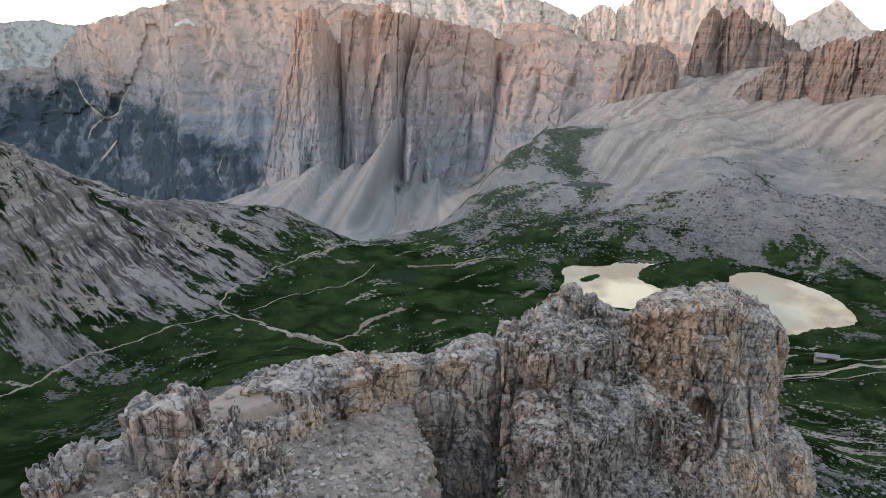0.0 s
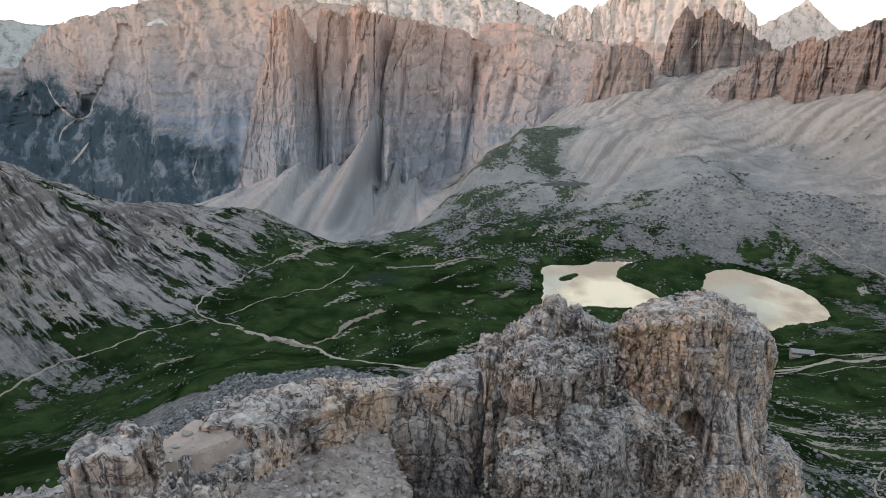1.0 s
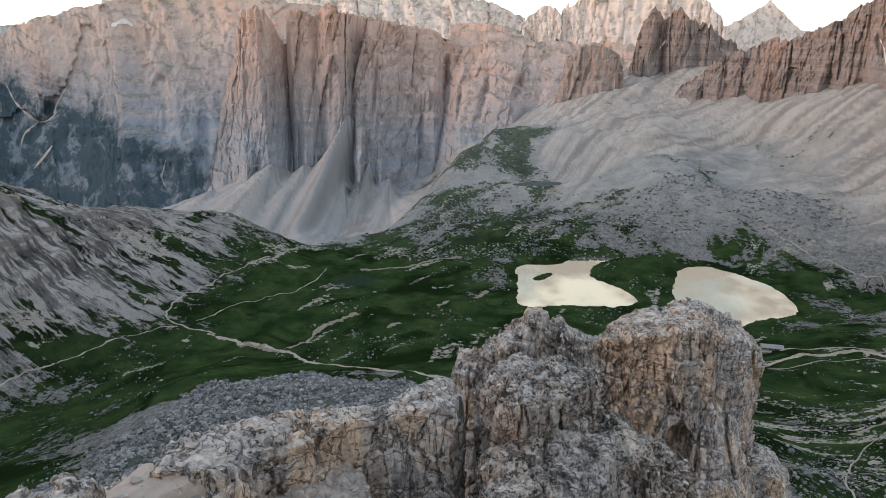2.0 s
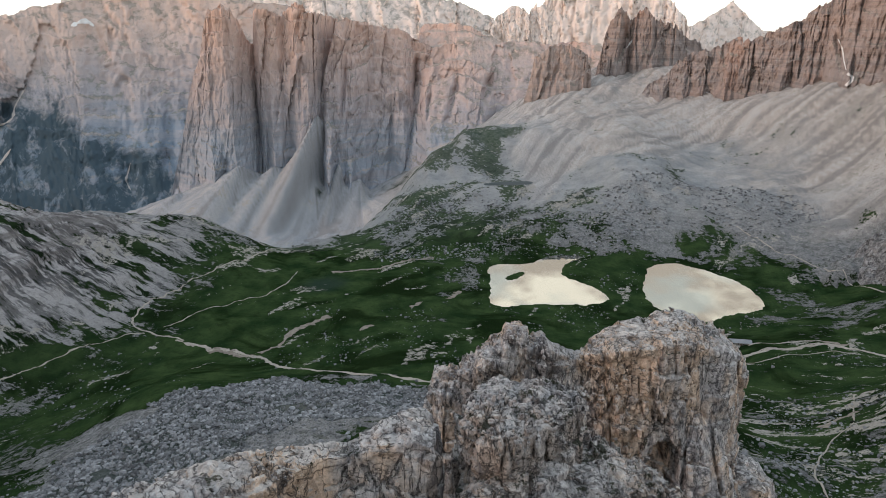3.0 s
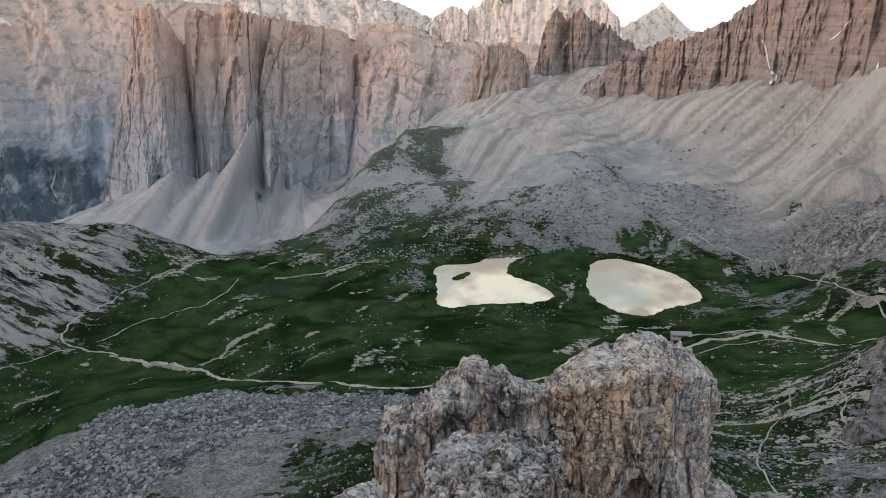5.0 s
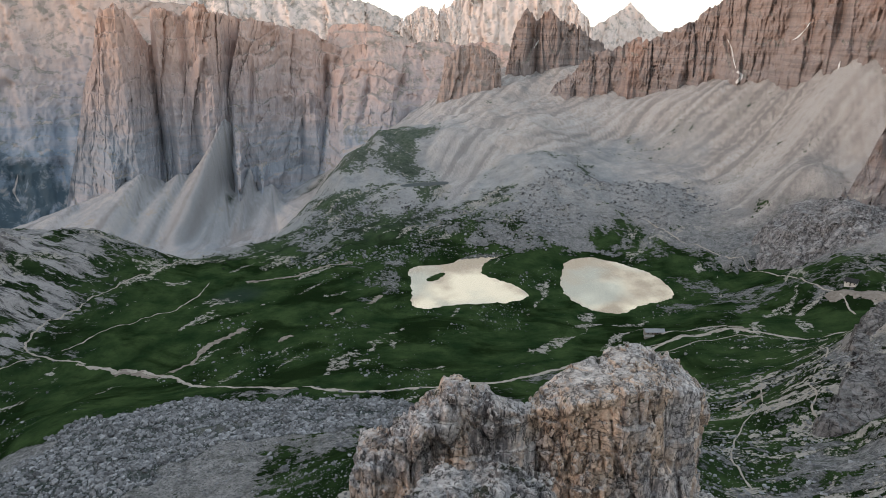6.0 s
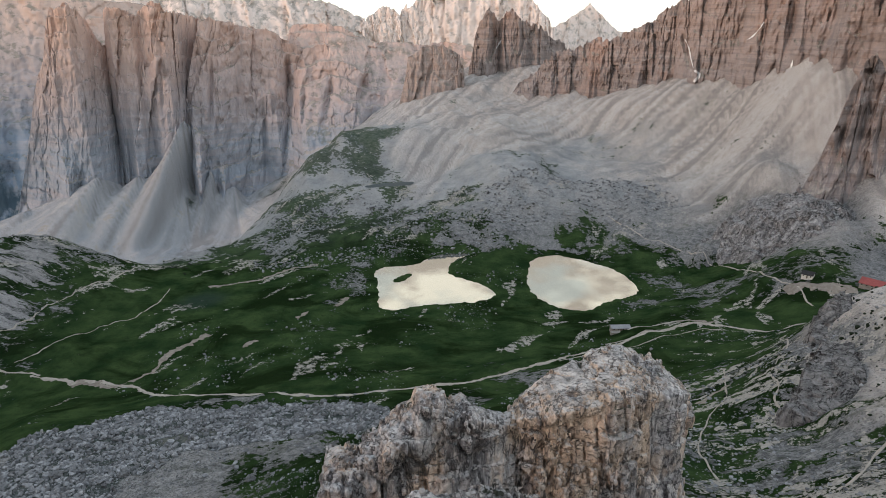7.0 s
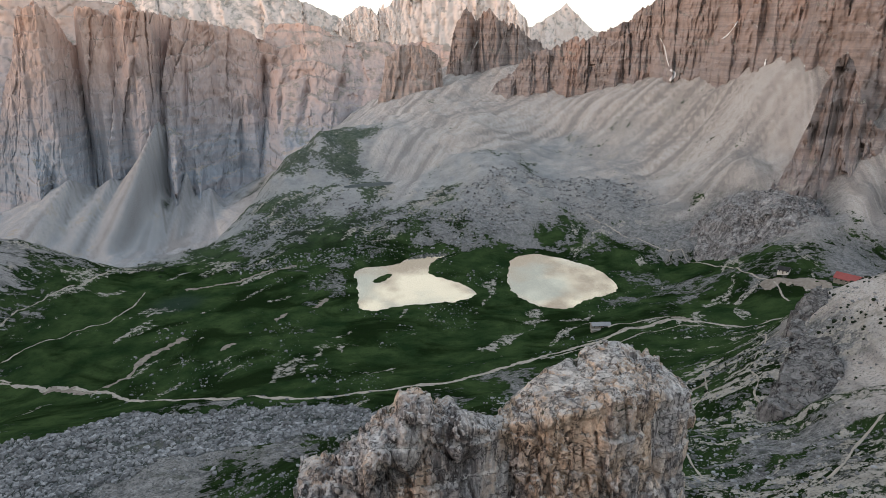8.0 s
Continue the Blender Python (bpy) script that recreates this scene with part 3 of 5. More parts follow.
# scree fans under the clefts of the wall: azimuth, elevation and distance of the head, turn of the axis, narrowness to either side, slope, pinch of the head
FAN_HEADS = [(-25.9, -12.6, 2330, 38, 0.7, 1.8, 0.56, 0.3), (-20.6, -10.6, 2290, 38, 0.75, 2.2, 0.60, 0.8), (-17.7, -10.9, 2275, 36, 0.8, 2.2, 0.60, 0.8), (-13.9, -6.7, 2325, 30, 0.9, 2.6, 0.98, 2.6), (-15.9, -11.2, 2275, 34, 0.75, 1.9, 0.58, 0.6),
             (-14.45, -12.1, 2240, 20, 0.9, 1.7, 0.62, 0.5), (-12.2, -10.8, 2280, 14, 1.1, 2.0, 0.74, 2.0), (-10.5, -12.3, 2235, 10, 0.78, 2.2, 0.60, 0.5)]


def fan_shape(head, x, y):
    """Height of one scree fan, distance from its head and turn about it."""
    az, el, r, swing, left, right, slope, pinch = head
    a, b = radians(az), radians(swing)
    across = (x - r * math.sin(a)) * math.cos(a) - (y - r * math.cos(a)) * math.sin(a)
    out = r - x * math.sin(a) - y * math.cos(a)
    side, along = across * math.cos(b) + out * math.sin(b), out * math.cos(b) - across * math.sin(b)
    wide = np.abs(side)
    off = np.where(side < 0, left, right) * (wide + pinch * 45 * (1 - np.exp(-wide / 45)))
    away = np.sqrt(off ** 2 + along ** 2 + 64.0) - 8.0
    flat = np.minimum(away, 1000)
    return 300 + r * math.tan(radians(el)) - slope * (away - flat * flat / 3600), away, np.arctan2(side, along)


# the rocks that carry the summit blocks: outline and level of the crag's foot
FOOT = np.array([(-21, 24), (-21, 14), (-15, 0), (-8, -30), (10, -30), (6, 10), (10, 30), (24, 52), (25, 62), (16, 68), (2, 60), (-6, 50), (-8, 40)], float)


# higher footing under the near blocks
SADDLES = [(np.array([(-19, 20), (-17, 9), (-12, 3), (-6, 1), (-4, 8), (-5, 22), (-5, 32), (-9, 33), (-14, 29)], float), 273.5),
           (np.array([(0, 32), (3, 31), (7, 35), (5, 40), (1, 40)], float), 266.0)]
# rocky spur that runs down from the buttress
SPUR = [(650, 833, 98), (571, 805, 70), (481, 782, 38), (426, 757, 8)]


def heights(x, y, detail=True):
    z, g, s = land(x, y)
    r = np.hypot(x, y)
    fade = np.clip((r - 90) / 200, 0, 1)
    shore = np.full(len(x), -1e9)
    box = (x > -100) & (x < 450) & (y > 560) & (y < 980)
    if box.any():
        near = [inside_distance(p, x[box], y[box]) for p in SHORES]
        isle = inside_distance(ISLE, x[box], y[box])
        shore[box] = np.maximum(near[0], near[1])
        isl = np.full(len(x), -1e9)
        isl[box] = isle
    else:
        isl = shore.copy()
    lake = np.clip((-shore) / 70, 0, 1)
    z = z * lake + (1 - lake) * 0.8
    z += fade * lake * (fbm(x / 130, y / 130, 0 * x, 4, 3) * 7 * np.clip(r / 700, 0.5, 1.6) + (1.5 - g) * fbm(x / 24, y / 24, 0 * x, 4, 9) * 2.2)
    hill = np.exp(-(((x + 580) / 260) ** 2 + ((y - 720) / 300) ** 2))
    z += hill * (5 * ridged((x * 0.24 + y * 0.97) / 34, (x * 0.97 - y * 0.24) / 190, 0 * x, 4, 21, 0.6) + 3 * fbm(x / 12, y / 12, 0 * x, 2, 23, 0.6))
    bench = ((z + 7 * fbm(x / 60, y / 60, 0 * x, 3, 22)) / 27) % 1
    z += hill * np.clip((z - 20) / 30, 0, 1) * 16 * (np.clip((bench - 0.55) / 0.4, 0, 1) - bench)
    for k, (a, b) in enumerate(zip(SPUR, SPUR[1:])):
        ex, ey = b[0] - a[0], b[1] - a[1]
        t = np.clip(((x - a[0]) * ex + (y - a[1]) * ey) / (ex * ex + ey * ey), 0, 1)
        off = np.hypot(x - a[0] - t * ex, y - a[1] - t * ey)
        crest = a[2] + t * (b[2] - a[2]) - 0.7 * off + 5 * ridged(x / 28, y / 28, 0 * x, 3, 37)
        g = np.where(crest > z, np.minimum(g, 0.3), g)
        s = np.where(crest > z, 0.1, s)
        z = np.maximum(z, crest)
    karst = np.exp(-(((x - 300) / 330) ** 2 + ((y - 1080) / 170) ** 2))
    z += karst * 3.5 * ridged(x / 45, y / 45, 0 * x, 4, 33)
    ledge = np.exp(-(((x + 110) / 190) ** 2 + ((y - 1680) / 430) ** 2))
    z += ledge * (11 * ridged(x / 60, y / 110, 0 * x, 4, 35) + 5 * np.abs(((z + 8 * fbm(x / 50, y / 50, 0 * x, 3, 36)) / 22) % 1 - 0.5))
    low = (x < -150) & (y > 1250)
    if low.any():
        fx, fy = x[low], y[low]
        fz, fs, fg = z[low], s[low], g[low]
        rough = 5 * fbm(fx / 60, fy / 60, 0 * fx, 3, 77) + 1.6 * fbm(fx / 15, fy / 15, 0 * fx, 2, 78)
        for head in FAN_HEADS:
            cone = fan_shape(head, fx, fy)[0] + rough
            fs, fg = np.where(cone > fz, 1.0, fs), np.where(cone > fz, 0.0, fg)
            fz = np.maximum(fz, cone) + 3 * np.exp(-np.abs(fz - cone) / 5)
        z[low], s[low], g[low] = fz, fs, fg
    z = np.where(shore > 0, -0.25 - 0.12 * np.minimum(shore, 30), z)
    z = np.where((shore <= 0) & (shore > -6), np.maximum(z * np.clip(-shore / 6, 0, 1) + 0.15, 0.1), z)
    z = np.where(isl > -1, 0.12 + np.clip(isl + 1, 0, 6) * 0.25, z)
    pool = (np.hypot(x - 55, y - 1185) < 200)
    if pool.any():
        d = inside_distance(TARN, x[pool], y[pool])
        blend = np.clip(-d / 60, 0, 1)
        z[pool] = np.where(d > 0, TARN_LEVEL - 0.6, z[pool] * blend + (1 - blend) * (TARN_LEVEL + 0.4))
    foot = inside_distance(FOOT, x, y)
    crag = 246 + 1.35 * np.minimum(foot, 0) + np.clip(foot, 0, 5) + 6 * fbm(x / 30, y / 30, 0 * x, 3, 5)
    for outline, top in SADDLES:
        crag = np.maximum(crag, top + 2.2 * np.minimum(inside_distance(outline, x, y), 0))
    g = np.where(crag > z, 0.0, g)
    z = np.maximum(z, crag)
    return z, g, s, shore


# edge of the boulder field, round
TALUS_EDGE = curve_round([(-215, 380), (-185, 405), (-164, 432), (-125, 440), (-75, 420), (-21, 395), (10, 380), (24, 345), (4, 318), (-20, 318), (-54, 312), (-80, 303), (-105, 280), (-140, 248), (-185, 225), (-225, 240), (-240, 300)], 4)


def cover_of(x, y, z, g, s, shore):
    flat = 0 * x
    low = fbm(x / 90, y / 90, flat, 3, 41)
    patch = fbm(x / 30, y / 30, flat, 4, 44)
    grass = np.clip(g + 0.25 * low + 0.16 * patch, 0, 1)
    hill = np.clip(1.6 * np.exp(-(((x + 600) / 250) ** 2 + ((y - 720) / 300) ** 2)) - 0.25, 0, 1)
    stripe = ridged((x * 0.24 + y * 0.97) / 34, (x * 0.97 - y * 0.24) / 190, flat, 4, 21, 0.6)
    grass = grass * (1 - hill) + hill * np.clip(0.34 - 0.40 * stripe + 0.5 * low, 0, 1)
    grass = np.where(shore > -14, np.maximum(grass, 0.72), grass)
    field = inside_distance(TALUS_EDGE, x, y) + 12 * patch + np.where(y < 340, 18 * low, 0)
    grass = np.where(field > 0, 0.12 + 0.2 * np.clip(low, 0, 1), np.where((field > -14) & (y > 392), np.maximum(grass, 0.66), grass))
    grass = np.where(np.exp(-((x - 5) / 95) ** 2 - ((y - 462) / 48) ** 2) > 0.35, np.maximum(grass, 0.75), grass)
    pale = np.where(field > 0, 0.0, s)
    # shade in the gaps between boulders, painted as dark ground under the field
    soil = np.where(field > 0, 0.7, 0.0)
    forest = np.clip((-150 - z) / 60, 0, 1) * np.clip((grass - 0.2) * 3, 0, 1)
    # bare rock that breaks through the turf in long streaks
    across, along = (x * 0.78 - y * 0.62), (x * 0.62 + y * 0.78)
    ribs = ridged(across / 38 + 0.4 * low, along / 170, flat, 4, 51, 0.62)
    streaks = np.clip((ribs - 1.2 + 0.6 * low + 0.35 * patch) * 1.6, 0, 0.7) * np.clip((-shore - 4) / 10, 0, 1)
    # trodden terraces along the contour of the slope below the hut
    terrace = np.exp(-(((x - 225) / 130) ** 2 + ((y - 310) / 120) ** 2) ** 2)
    rows = fbm((0.5 * x + 0.87 * y) / 7 + 0.8 * patch, (0.87 * x - 0.5 * y) / 45, flat, 4, 57, 0.65)
    streaks = np.maximum(streaks, terrace * np.clip(0.35 + 0.9 * rows, 0, 0.8))
    grass = np.where(terrace > 0.3, np.clip(grass + 0.3 * rows, 0, 1), grass)
    lawn = np.exp(-((x - 265) / 95) ** 2 - ((y - 440) / 62) ** 2)
    grass = np.where(lawn > 0.4, np.maximum(grass, 0.72), grass)
    streaks = np.maximum(streaks, np.where(lawn > 0.3, np.clip(0.15 + 0.7 * rows, 0, 0.6), 0))
    az = np.degrees(np.arctan2(x, y))
    slide = 0
    for mid, wide, ax, ay in ((6, 7, -0.45, -0.89), (17, 6, -0.76, -0.65), (30, 8, -0.96, -0.28), (44, 8, -0.4, -0.9)):
        w = np.exp(-((az - mid) / wide) ** 2)
        slide = slide + w * 1.15 * fbm((x * ay - y * ax) / 17 + 0.15 * low, (x * ax + y * ay) / 700, flat, 5, 91 + mid, 0.78)
    best = np.full(len(x), -1e9)
    fan = 0 * x
    for k, head in enumerate(FAN_HEADS):
        cone, away, turn = fan_shape(head, x, y)
        fan = np.where(cone > best, 0.65 * fbm(turn * 13, away / 900 + k, flat, 4, 95, 0.6) + 0.15 * patch - 0.05, fan)
        best = np.maximum(best, cone)
    # coarse dark rubble between the fans
    rubble = np.exp(-(((x + 480) / 60) ** 2 + ((y - 1900) / 190) ** 2) ** 2)
    fan = fan - 0.9 * rubble * np.clip(1 + 1.5 * patch, 0, 1.5)
    slide = np.where((x < -150) & (y > 1250), fan, slide)
    # a dark patch in the colour only; heights() has no dip here
    hollow = np.exp(-(((x + 188) / 28) ** 2 + ((y - 752) / 34) ** 2) ** 2)
    return grass, pale, np.maximum(np.maximum(forest, soil), 0.75 * hollow), streaks, hill, np.clip(0.5 + 0.45 * slide, 0, 1)


def build_ground():
    fine = np.radians(np.linspace(-56, 56, 760))
    rest = np.radians(np.linspace(56, 304, 110))[1:-1]
    az = np.r_[fine, rest, fine[0] + 2 * np.pi]
    r = np.r_[0.02, np.geomspace(3, 125, 40)[:-1], np.geomspace(125, 2500, 440)[:-1], np.geomspace(2500, 4900, 20)]
    rr, aa = np.meshgrid(r, az, indexing="ij")
    x, y = (rr * np.sin(aa)).ravel(), (rr * np.cos(aa)).ravel()
    z, g, s, shore = heights(x, y)
    grass, scree, forest, streaks, hill, slide = cover_of(x, y, z, g, s, shore)
    z = z + np.where(x < -130, 1.2, 2.2) * (slide - 0.5) * np.clip(scree * 2 - 1, 0, 1) * (np.hypot(x, y) > 1000)
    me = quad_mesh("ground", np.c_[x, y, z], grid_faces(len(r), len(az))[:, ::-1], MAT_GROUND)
    one = np.ones(len(x))
    for name, chans in (("cover", (grass, scree, forest)), ("wear", (slide, streaks, hill))):
        at = me.attributes.new(name, "FLOAT_COLOR", "POINT")
        at.data.foreach_set("color", np.c_[chans[0], chans[1], chans[2], one].astype(np.float32).ravel())
    return tagged(new("ground", me), "alpine meadow, grey limestone rubble and pale scree sheet", "ground", kind="structure")


ground = build_ground()


def lake(name, outline, label, level=0.0, material=MAT_WATER):
    """A still sheet of water that fills its hollow, running a little under the shore."""
    side = np.roll(outline, -1, 0) - np.roll(outline, 1, 0)
    side /= np.hypot(*side.T)[:, None]
    if ((np.roll(outline, -1, 0) - outline)[:, 1] * (outline + np.roll(outline, -1, 0))[:, 0]).sum() < 0:
        side = -side
    rim = outline + np.stack([side[:, 1], -side[:, 0]], -1) * 1.2
    bm = bmesh.new()
    face = bm.faces.new([bm.verts.new((*v, level)) for v in rim])
    bmesh.ops.triangulate(bm, faces=[face])
    ob = part(name, bm, material, None)
    return tagged(ob, label, "lake", kind="structure")


lake("water", SHORES[0], "still mountain lake mirroring the bright dawn sky")
lake("water", TARN, "small dark tarn below the scree", TARN_LEVEL, MAT_TARN)
lake("water", SHORES[1], "round still mountain lake mirroring pale clouds")


# ---- mountains ----
def mountain(name, nodes, material, label, lean=0.3, amp=30.0, flute=70.0, jag=25.0, cols=420, rows=110, seed=0, depth=160.0, steps=0.0, pillar=7.0, crack=1.0, toe=0.0, kick=0.0, clefts=(), ledge=0.0, slant=0.0, spurs=()):
    """A rock wall: nodes of azimuth, distance, foot height and crest height; fluted, bedded, with a jagged crest and a back."""
    nd = np.array(nodes, float)
    u = np.linspace(0, 1, cols)
    k = np.linspace(0, 1, len(nd))
    az = np.radians(np.interp(u, k, nd[:, 0]))
    r, zb, zt = (np.interp(u, k, nd[:, c]) for c in (1, 2, 3))
    s = np.cumsum(np.r_[0, np.hypot(np.diff(r * np.sin(az)), np.diff(r * np.cos(az)))])
    top, _ = blocks(s / flute, 0 * s + 3.5, 0 * s + 0.5, seed + 2)
    small, _ = blocks(s / (flute * 0.3), 0 * s + 1.5, 0 * s + 0.5, seed + 6)
    zt = zt + jag * (1.5 * (top - 0.5) + 0.8 * (small - 0.5) + 0.5 * fbm(s / (flute * 0.2), 0 * s, 0 * s + seed, 3, seed, 0.6))
    v = np.linspace(0, 1, rows)[:, None]
    z = (zb - 70) + (zt - zb + 70) * v
    h = (z - zb) / np.maximum(zt - zb, 20)
    flat = 0 * z + 0.5
    warp = 0.25 * vnoise(s[None] / (flute * 2), z / 200, flat, seed + 3) + 0.06 * fbm(s[None] / 12, z / 30, flat, 2, seed + 4)
    sw = (s[None] - slant * z) / flute + warp
    v1, e1 = blocks(sw, z / (flute * pillar) + 0.3 * top[None], flat, seed + 5)
    v2, e2 = blocks(sw * 3.1, z / (flute * pillar * 0.35), flat, seed + 7)
    v3, e3 = blocks(sw * 8.0, z / (flute * 0.35), flat, seed + 8)
    rough = fbm(s[None] / (flute * 0.4), z / (flute * 0.7), flat, 5, seed + 9, 0.6)
    bed = np.abs(((z + 10 * vnoise(s[None] / 200, z * 0, flat, seed)) / 30) % 1 - 0.5) * 2
    body = crack * (1.3 * (v1 - 0.5) - 0.18 * np.clip(1 - e1 / 0.06, 0, 1) + 0.42 * (v2 - 0.5) - 0.04 * np.clip(1 - e2 / 0.1, 0, 1)) + 0.05 * (v3 - 0.5)
    body = body + (1 - crack) * (0.8 * ridged(sw + 0.1 * rough, z / (flute * 4), flat, 4, seed + 12, 0.45))
    out = amp * (body + (0.05 + 0.28 * crack) * rough + 0.035 * fbm(s[None] / 7, z / 12, flat, 3, seed + 13)) * np.clip(0.7 + 0.8 * h, 0.6, 1.1) + steps * bed
    # buttresses that reach out at the foot, with gullies between
    beat = np.abs((s / (flute * 2.3) + 0.8 * fbm(s / (flute * 3), 0 * s, 0 * s + 0.5, 3, seed + 15)) % 1 - 0.5) * 2
    rad = r[None] + lean * (z - zb) - out - toe * (beat[None] - 0.4) * np.clip(1.1 - 1.5 * h, 0, 1.3) - kick * (np.clip(0.6 - h, 0, 0.8) / 0.6) ** 1.4
    # dark chimneys that split the face: azimuth and elevation of the top and the bottom, half width in degrees, depth
    deg = np.degrees(az)[None]
    for a0, e0, a1, e1, wide, deep in clefts:
        z0, z1 = rise(e0, float(r.mean())), rise(e1, float(r.mean()))
        t = np.clip((z - z0) / (z1 - z0), -0.3, 1.3)
        here = a0 + (a1 - a0) * t + 0.16 * fbm(z / 90, flat, flat, 3, seed + 31)
        rad = rad + deep * np.exp(-((deg - here) / wide) ** 2) * np.clip(1.25 - 2.5 * np.abs(t - 0.5), 0, 1) * (0.75 + 0.4 * rough)
    # rock feet that stand out between the scree fans: azimuth, half width, reach, elevation at which they set in
    for a0, wide, reach, top_el in spurs:
        down = np.clip((rise(top_el, float(r.mean())) - z) / 150, 0, 1)
        rad = rad - reach * down * np.clip(1.25 - np.abs((deg - a0 - slant * (z - zb) / 80 * 0.5) / wide) + 0.25 * rough, 0, 1)
    if ledge:
        lift = (z + 40 * fbm(s[None] / 160, z / 200, flat, 4, seed + 33) + 5 * v2) / 58
        rad = rad - ledge * ((lift % 1) - 0.5) * np.clip(1.6 * hashed(lattice(lift), lattice(s[None] / 150 + 0 * z), lattice(flat), seed + 34) - 0.3, 0, 1.2)
    x, y = rad * np.sin(az), rad * np.cos(az)
    back = [(np.stack([(rad[-1] + d) * np.sin(az), (rad[-1] + d) * np.cos(az), zt - drop], -1)) for d, drop in ((depth * 0.25, 14), (depth, 120), (depth * 2, 420))]
    verts = np.concatenate([np.stack([x, y, z], -1).reshape(-1, 3)] + back)
    me = quad_mesh(name, verts, grid_faces(rows + 3, cols), material)
    return tagged(new(name, me), label, "mountain")


def rise(el, r):
    return 300 + r * math.tan(radians(el))


def wall(table):
    """Azimuth, distance, elevations of foot and crest as seen from the start, to nodes."""
    return [(a, r, rise(b, r), rise(t, r + 120)) for a, r, b, t in table]


mountain("backdrop", wall([(-52, 3000, -14, 1.5), (-46, 3000, -14, -3), (-40.6, 2950, -14, -2.6), (-39.3, 2900, -14, -1.0), (-38.0, 2820, -15, 0.3), (-36.2, 2760, -15, 1.2), (-33.8, 2700, -15, 1.9), (-31.7, 2640, -15, 2.6), (-28, 2620, -15, 4.2), (-25, 2590, -14, 4.6), (-21, 2560, -13, 3.6), (-18, 2580, -12, 2.6), (-15, 2640, -12, 2.4)]),
         MAT_VALLEY, "hazy rock mountain with wooded lower slopes above the valley", 0.62, 60, 240, 11, 420, 190, 2, 300, 0, 2.2, 0.25, 30, 60, ((-35.3, -3.5, -38.6, -9.5, 0.5, 50), (-29.2, -8.5, -29.6, -13, 0.4, 40), (-25.6, -6, -26.4, -13, 0.6, 60)), 14)
mountain("mountain", wall([(-26.4, 2480, -13.6, -12.2), (-25.0, 2450, -13.6, -8.2), (-23.9, 2420, -13.4, -4.2), (-22.9, 2385, -13.2, -1.9), (-22.3, 2365, -13, 0.6), (-21.9, 2352, -13, 1.6), (-20.9, 2335, -12.8, 2.1), (-20.2, 2360, -12.8, 1.6), (-19.8, 2385, -12.8, 1.0), (-19.2, 2420, -12.8, -0.4), (-18.5, 2470, -12.8, -0.9), (-18.1, 2500, -12.8, -3)]),
         MAT_CLIFF, "tall free-standing limestone tower with fluted walls", 0.10, 20, 80, 9, 340, 210, 5, 90, 0.8, 8.0, 0.8, 42, 60, ((-22.0, -1.5, -22.6, -10, 0.16, 12), (-20.6, 0.5, -21.0, -5, 0.12, 10)), 12, 0.22, ((-23.2, 0.9, 70, -8), (-21.6, 0.35, 55, -9.5)))
mountain("mountain", wall([(-19.6, 2490, -13, -9.5), (-18.9, 2470, -13, -4), (-18.5, 2400, -13, 1.2), (-18.3, 2375, -13, 1.8), (-17.5, 2352, -12.6, 1.75), (-16.8, 2350, -12.6, 1.45), (-16.3, 2368, -12.6, 1.2), (-15.8, 2352, -12.4, 1.7), (-15.4, 2336, -12.2, 2.0), (-14.5, 2328, -12, 2.1), (-14.0, 2350, -12, 1.6), (-13.4, 2410, -12, 1.4), (-12.6, 2480, -12, 1.3), (-11.7, 2550, -12, 0.9), (-11.2, 2570, -12, -1)]),
         MAT_CLIFF, "broad limestone wall split by dark vertical clefts", 0.10, 20, 80, 9, 560, 210, 8, 120, 0.8, 8.0, 0.8, 45, 60, ((-16.3, 1.5, -16.9, -11, 0.18, 18), (-17.4, -1, -18.4, -11, 0.15, 12), (-14.9, 0, -15.5, -9, 0.13, 14), (-13.2, -1, -14.2, -7.5, 0.22, 24)), 12, 0.25, ((-19.2, 0.6, 85, -8.5), (-16.9, 0.45, 65, -9), (-15.0, 0.3, 45, -10)))
mountain("mountain", wall([(-14.6, 2400, -13, -9.4), (-13.9, 2360, -13, -6.6), (-13.1, 2310, -13.4, -3.6), (-12.3, 2285, -13.6, -0.8), (-11.9, 2280, -13.8, 0.7), (-11.1, 2300, -14, 1.1), (-10.2, 2322, -15, 0.9), (-9, 2312, -16.6, 0.7), (-7.8, 2300, -16.8, 0.5), (-6.4, 2296, -15.4, 0.1), (-5.4, 2345, -13.6, -0.6), (-4.4, 2350, -12, -0.9), (-3.4, 2370, -11, -1.4)]),
         MAT_CLIFF, "stepped limestone mountainside with pale ledges and gullies", 0.30, 32, 95, 7, 480, 190, 11, 200, 1, 5.0, 0.6, 42, 50, ((-10.9, 0.5, -11.9, -9, 0.16, 34), (-5.1, -1.6, -5.4, -6.4, 0.2, 60), (-8.9, -1, -9.6, -9, 0.2, 12), (-7.2, -4, -7.9, -13, 0.2, 30)), 20, 0.2, ((-13.3, 0.55, 115, -6.5), (-11.4, 0.4, 75, -9.5)))
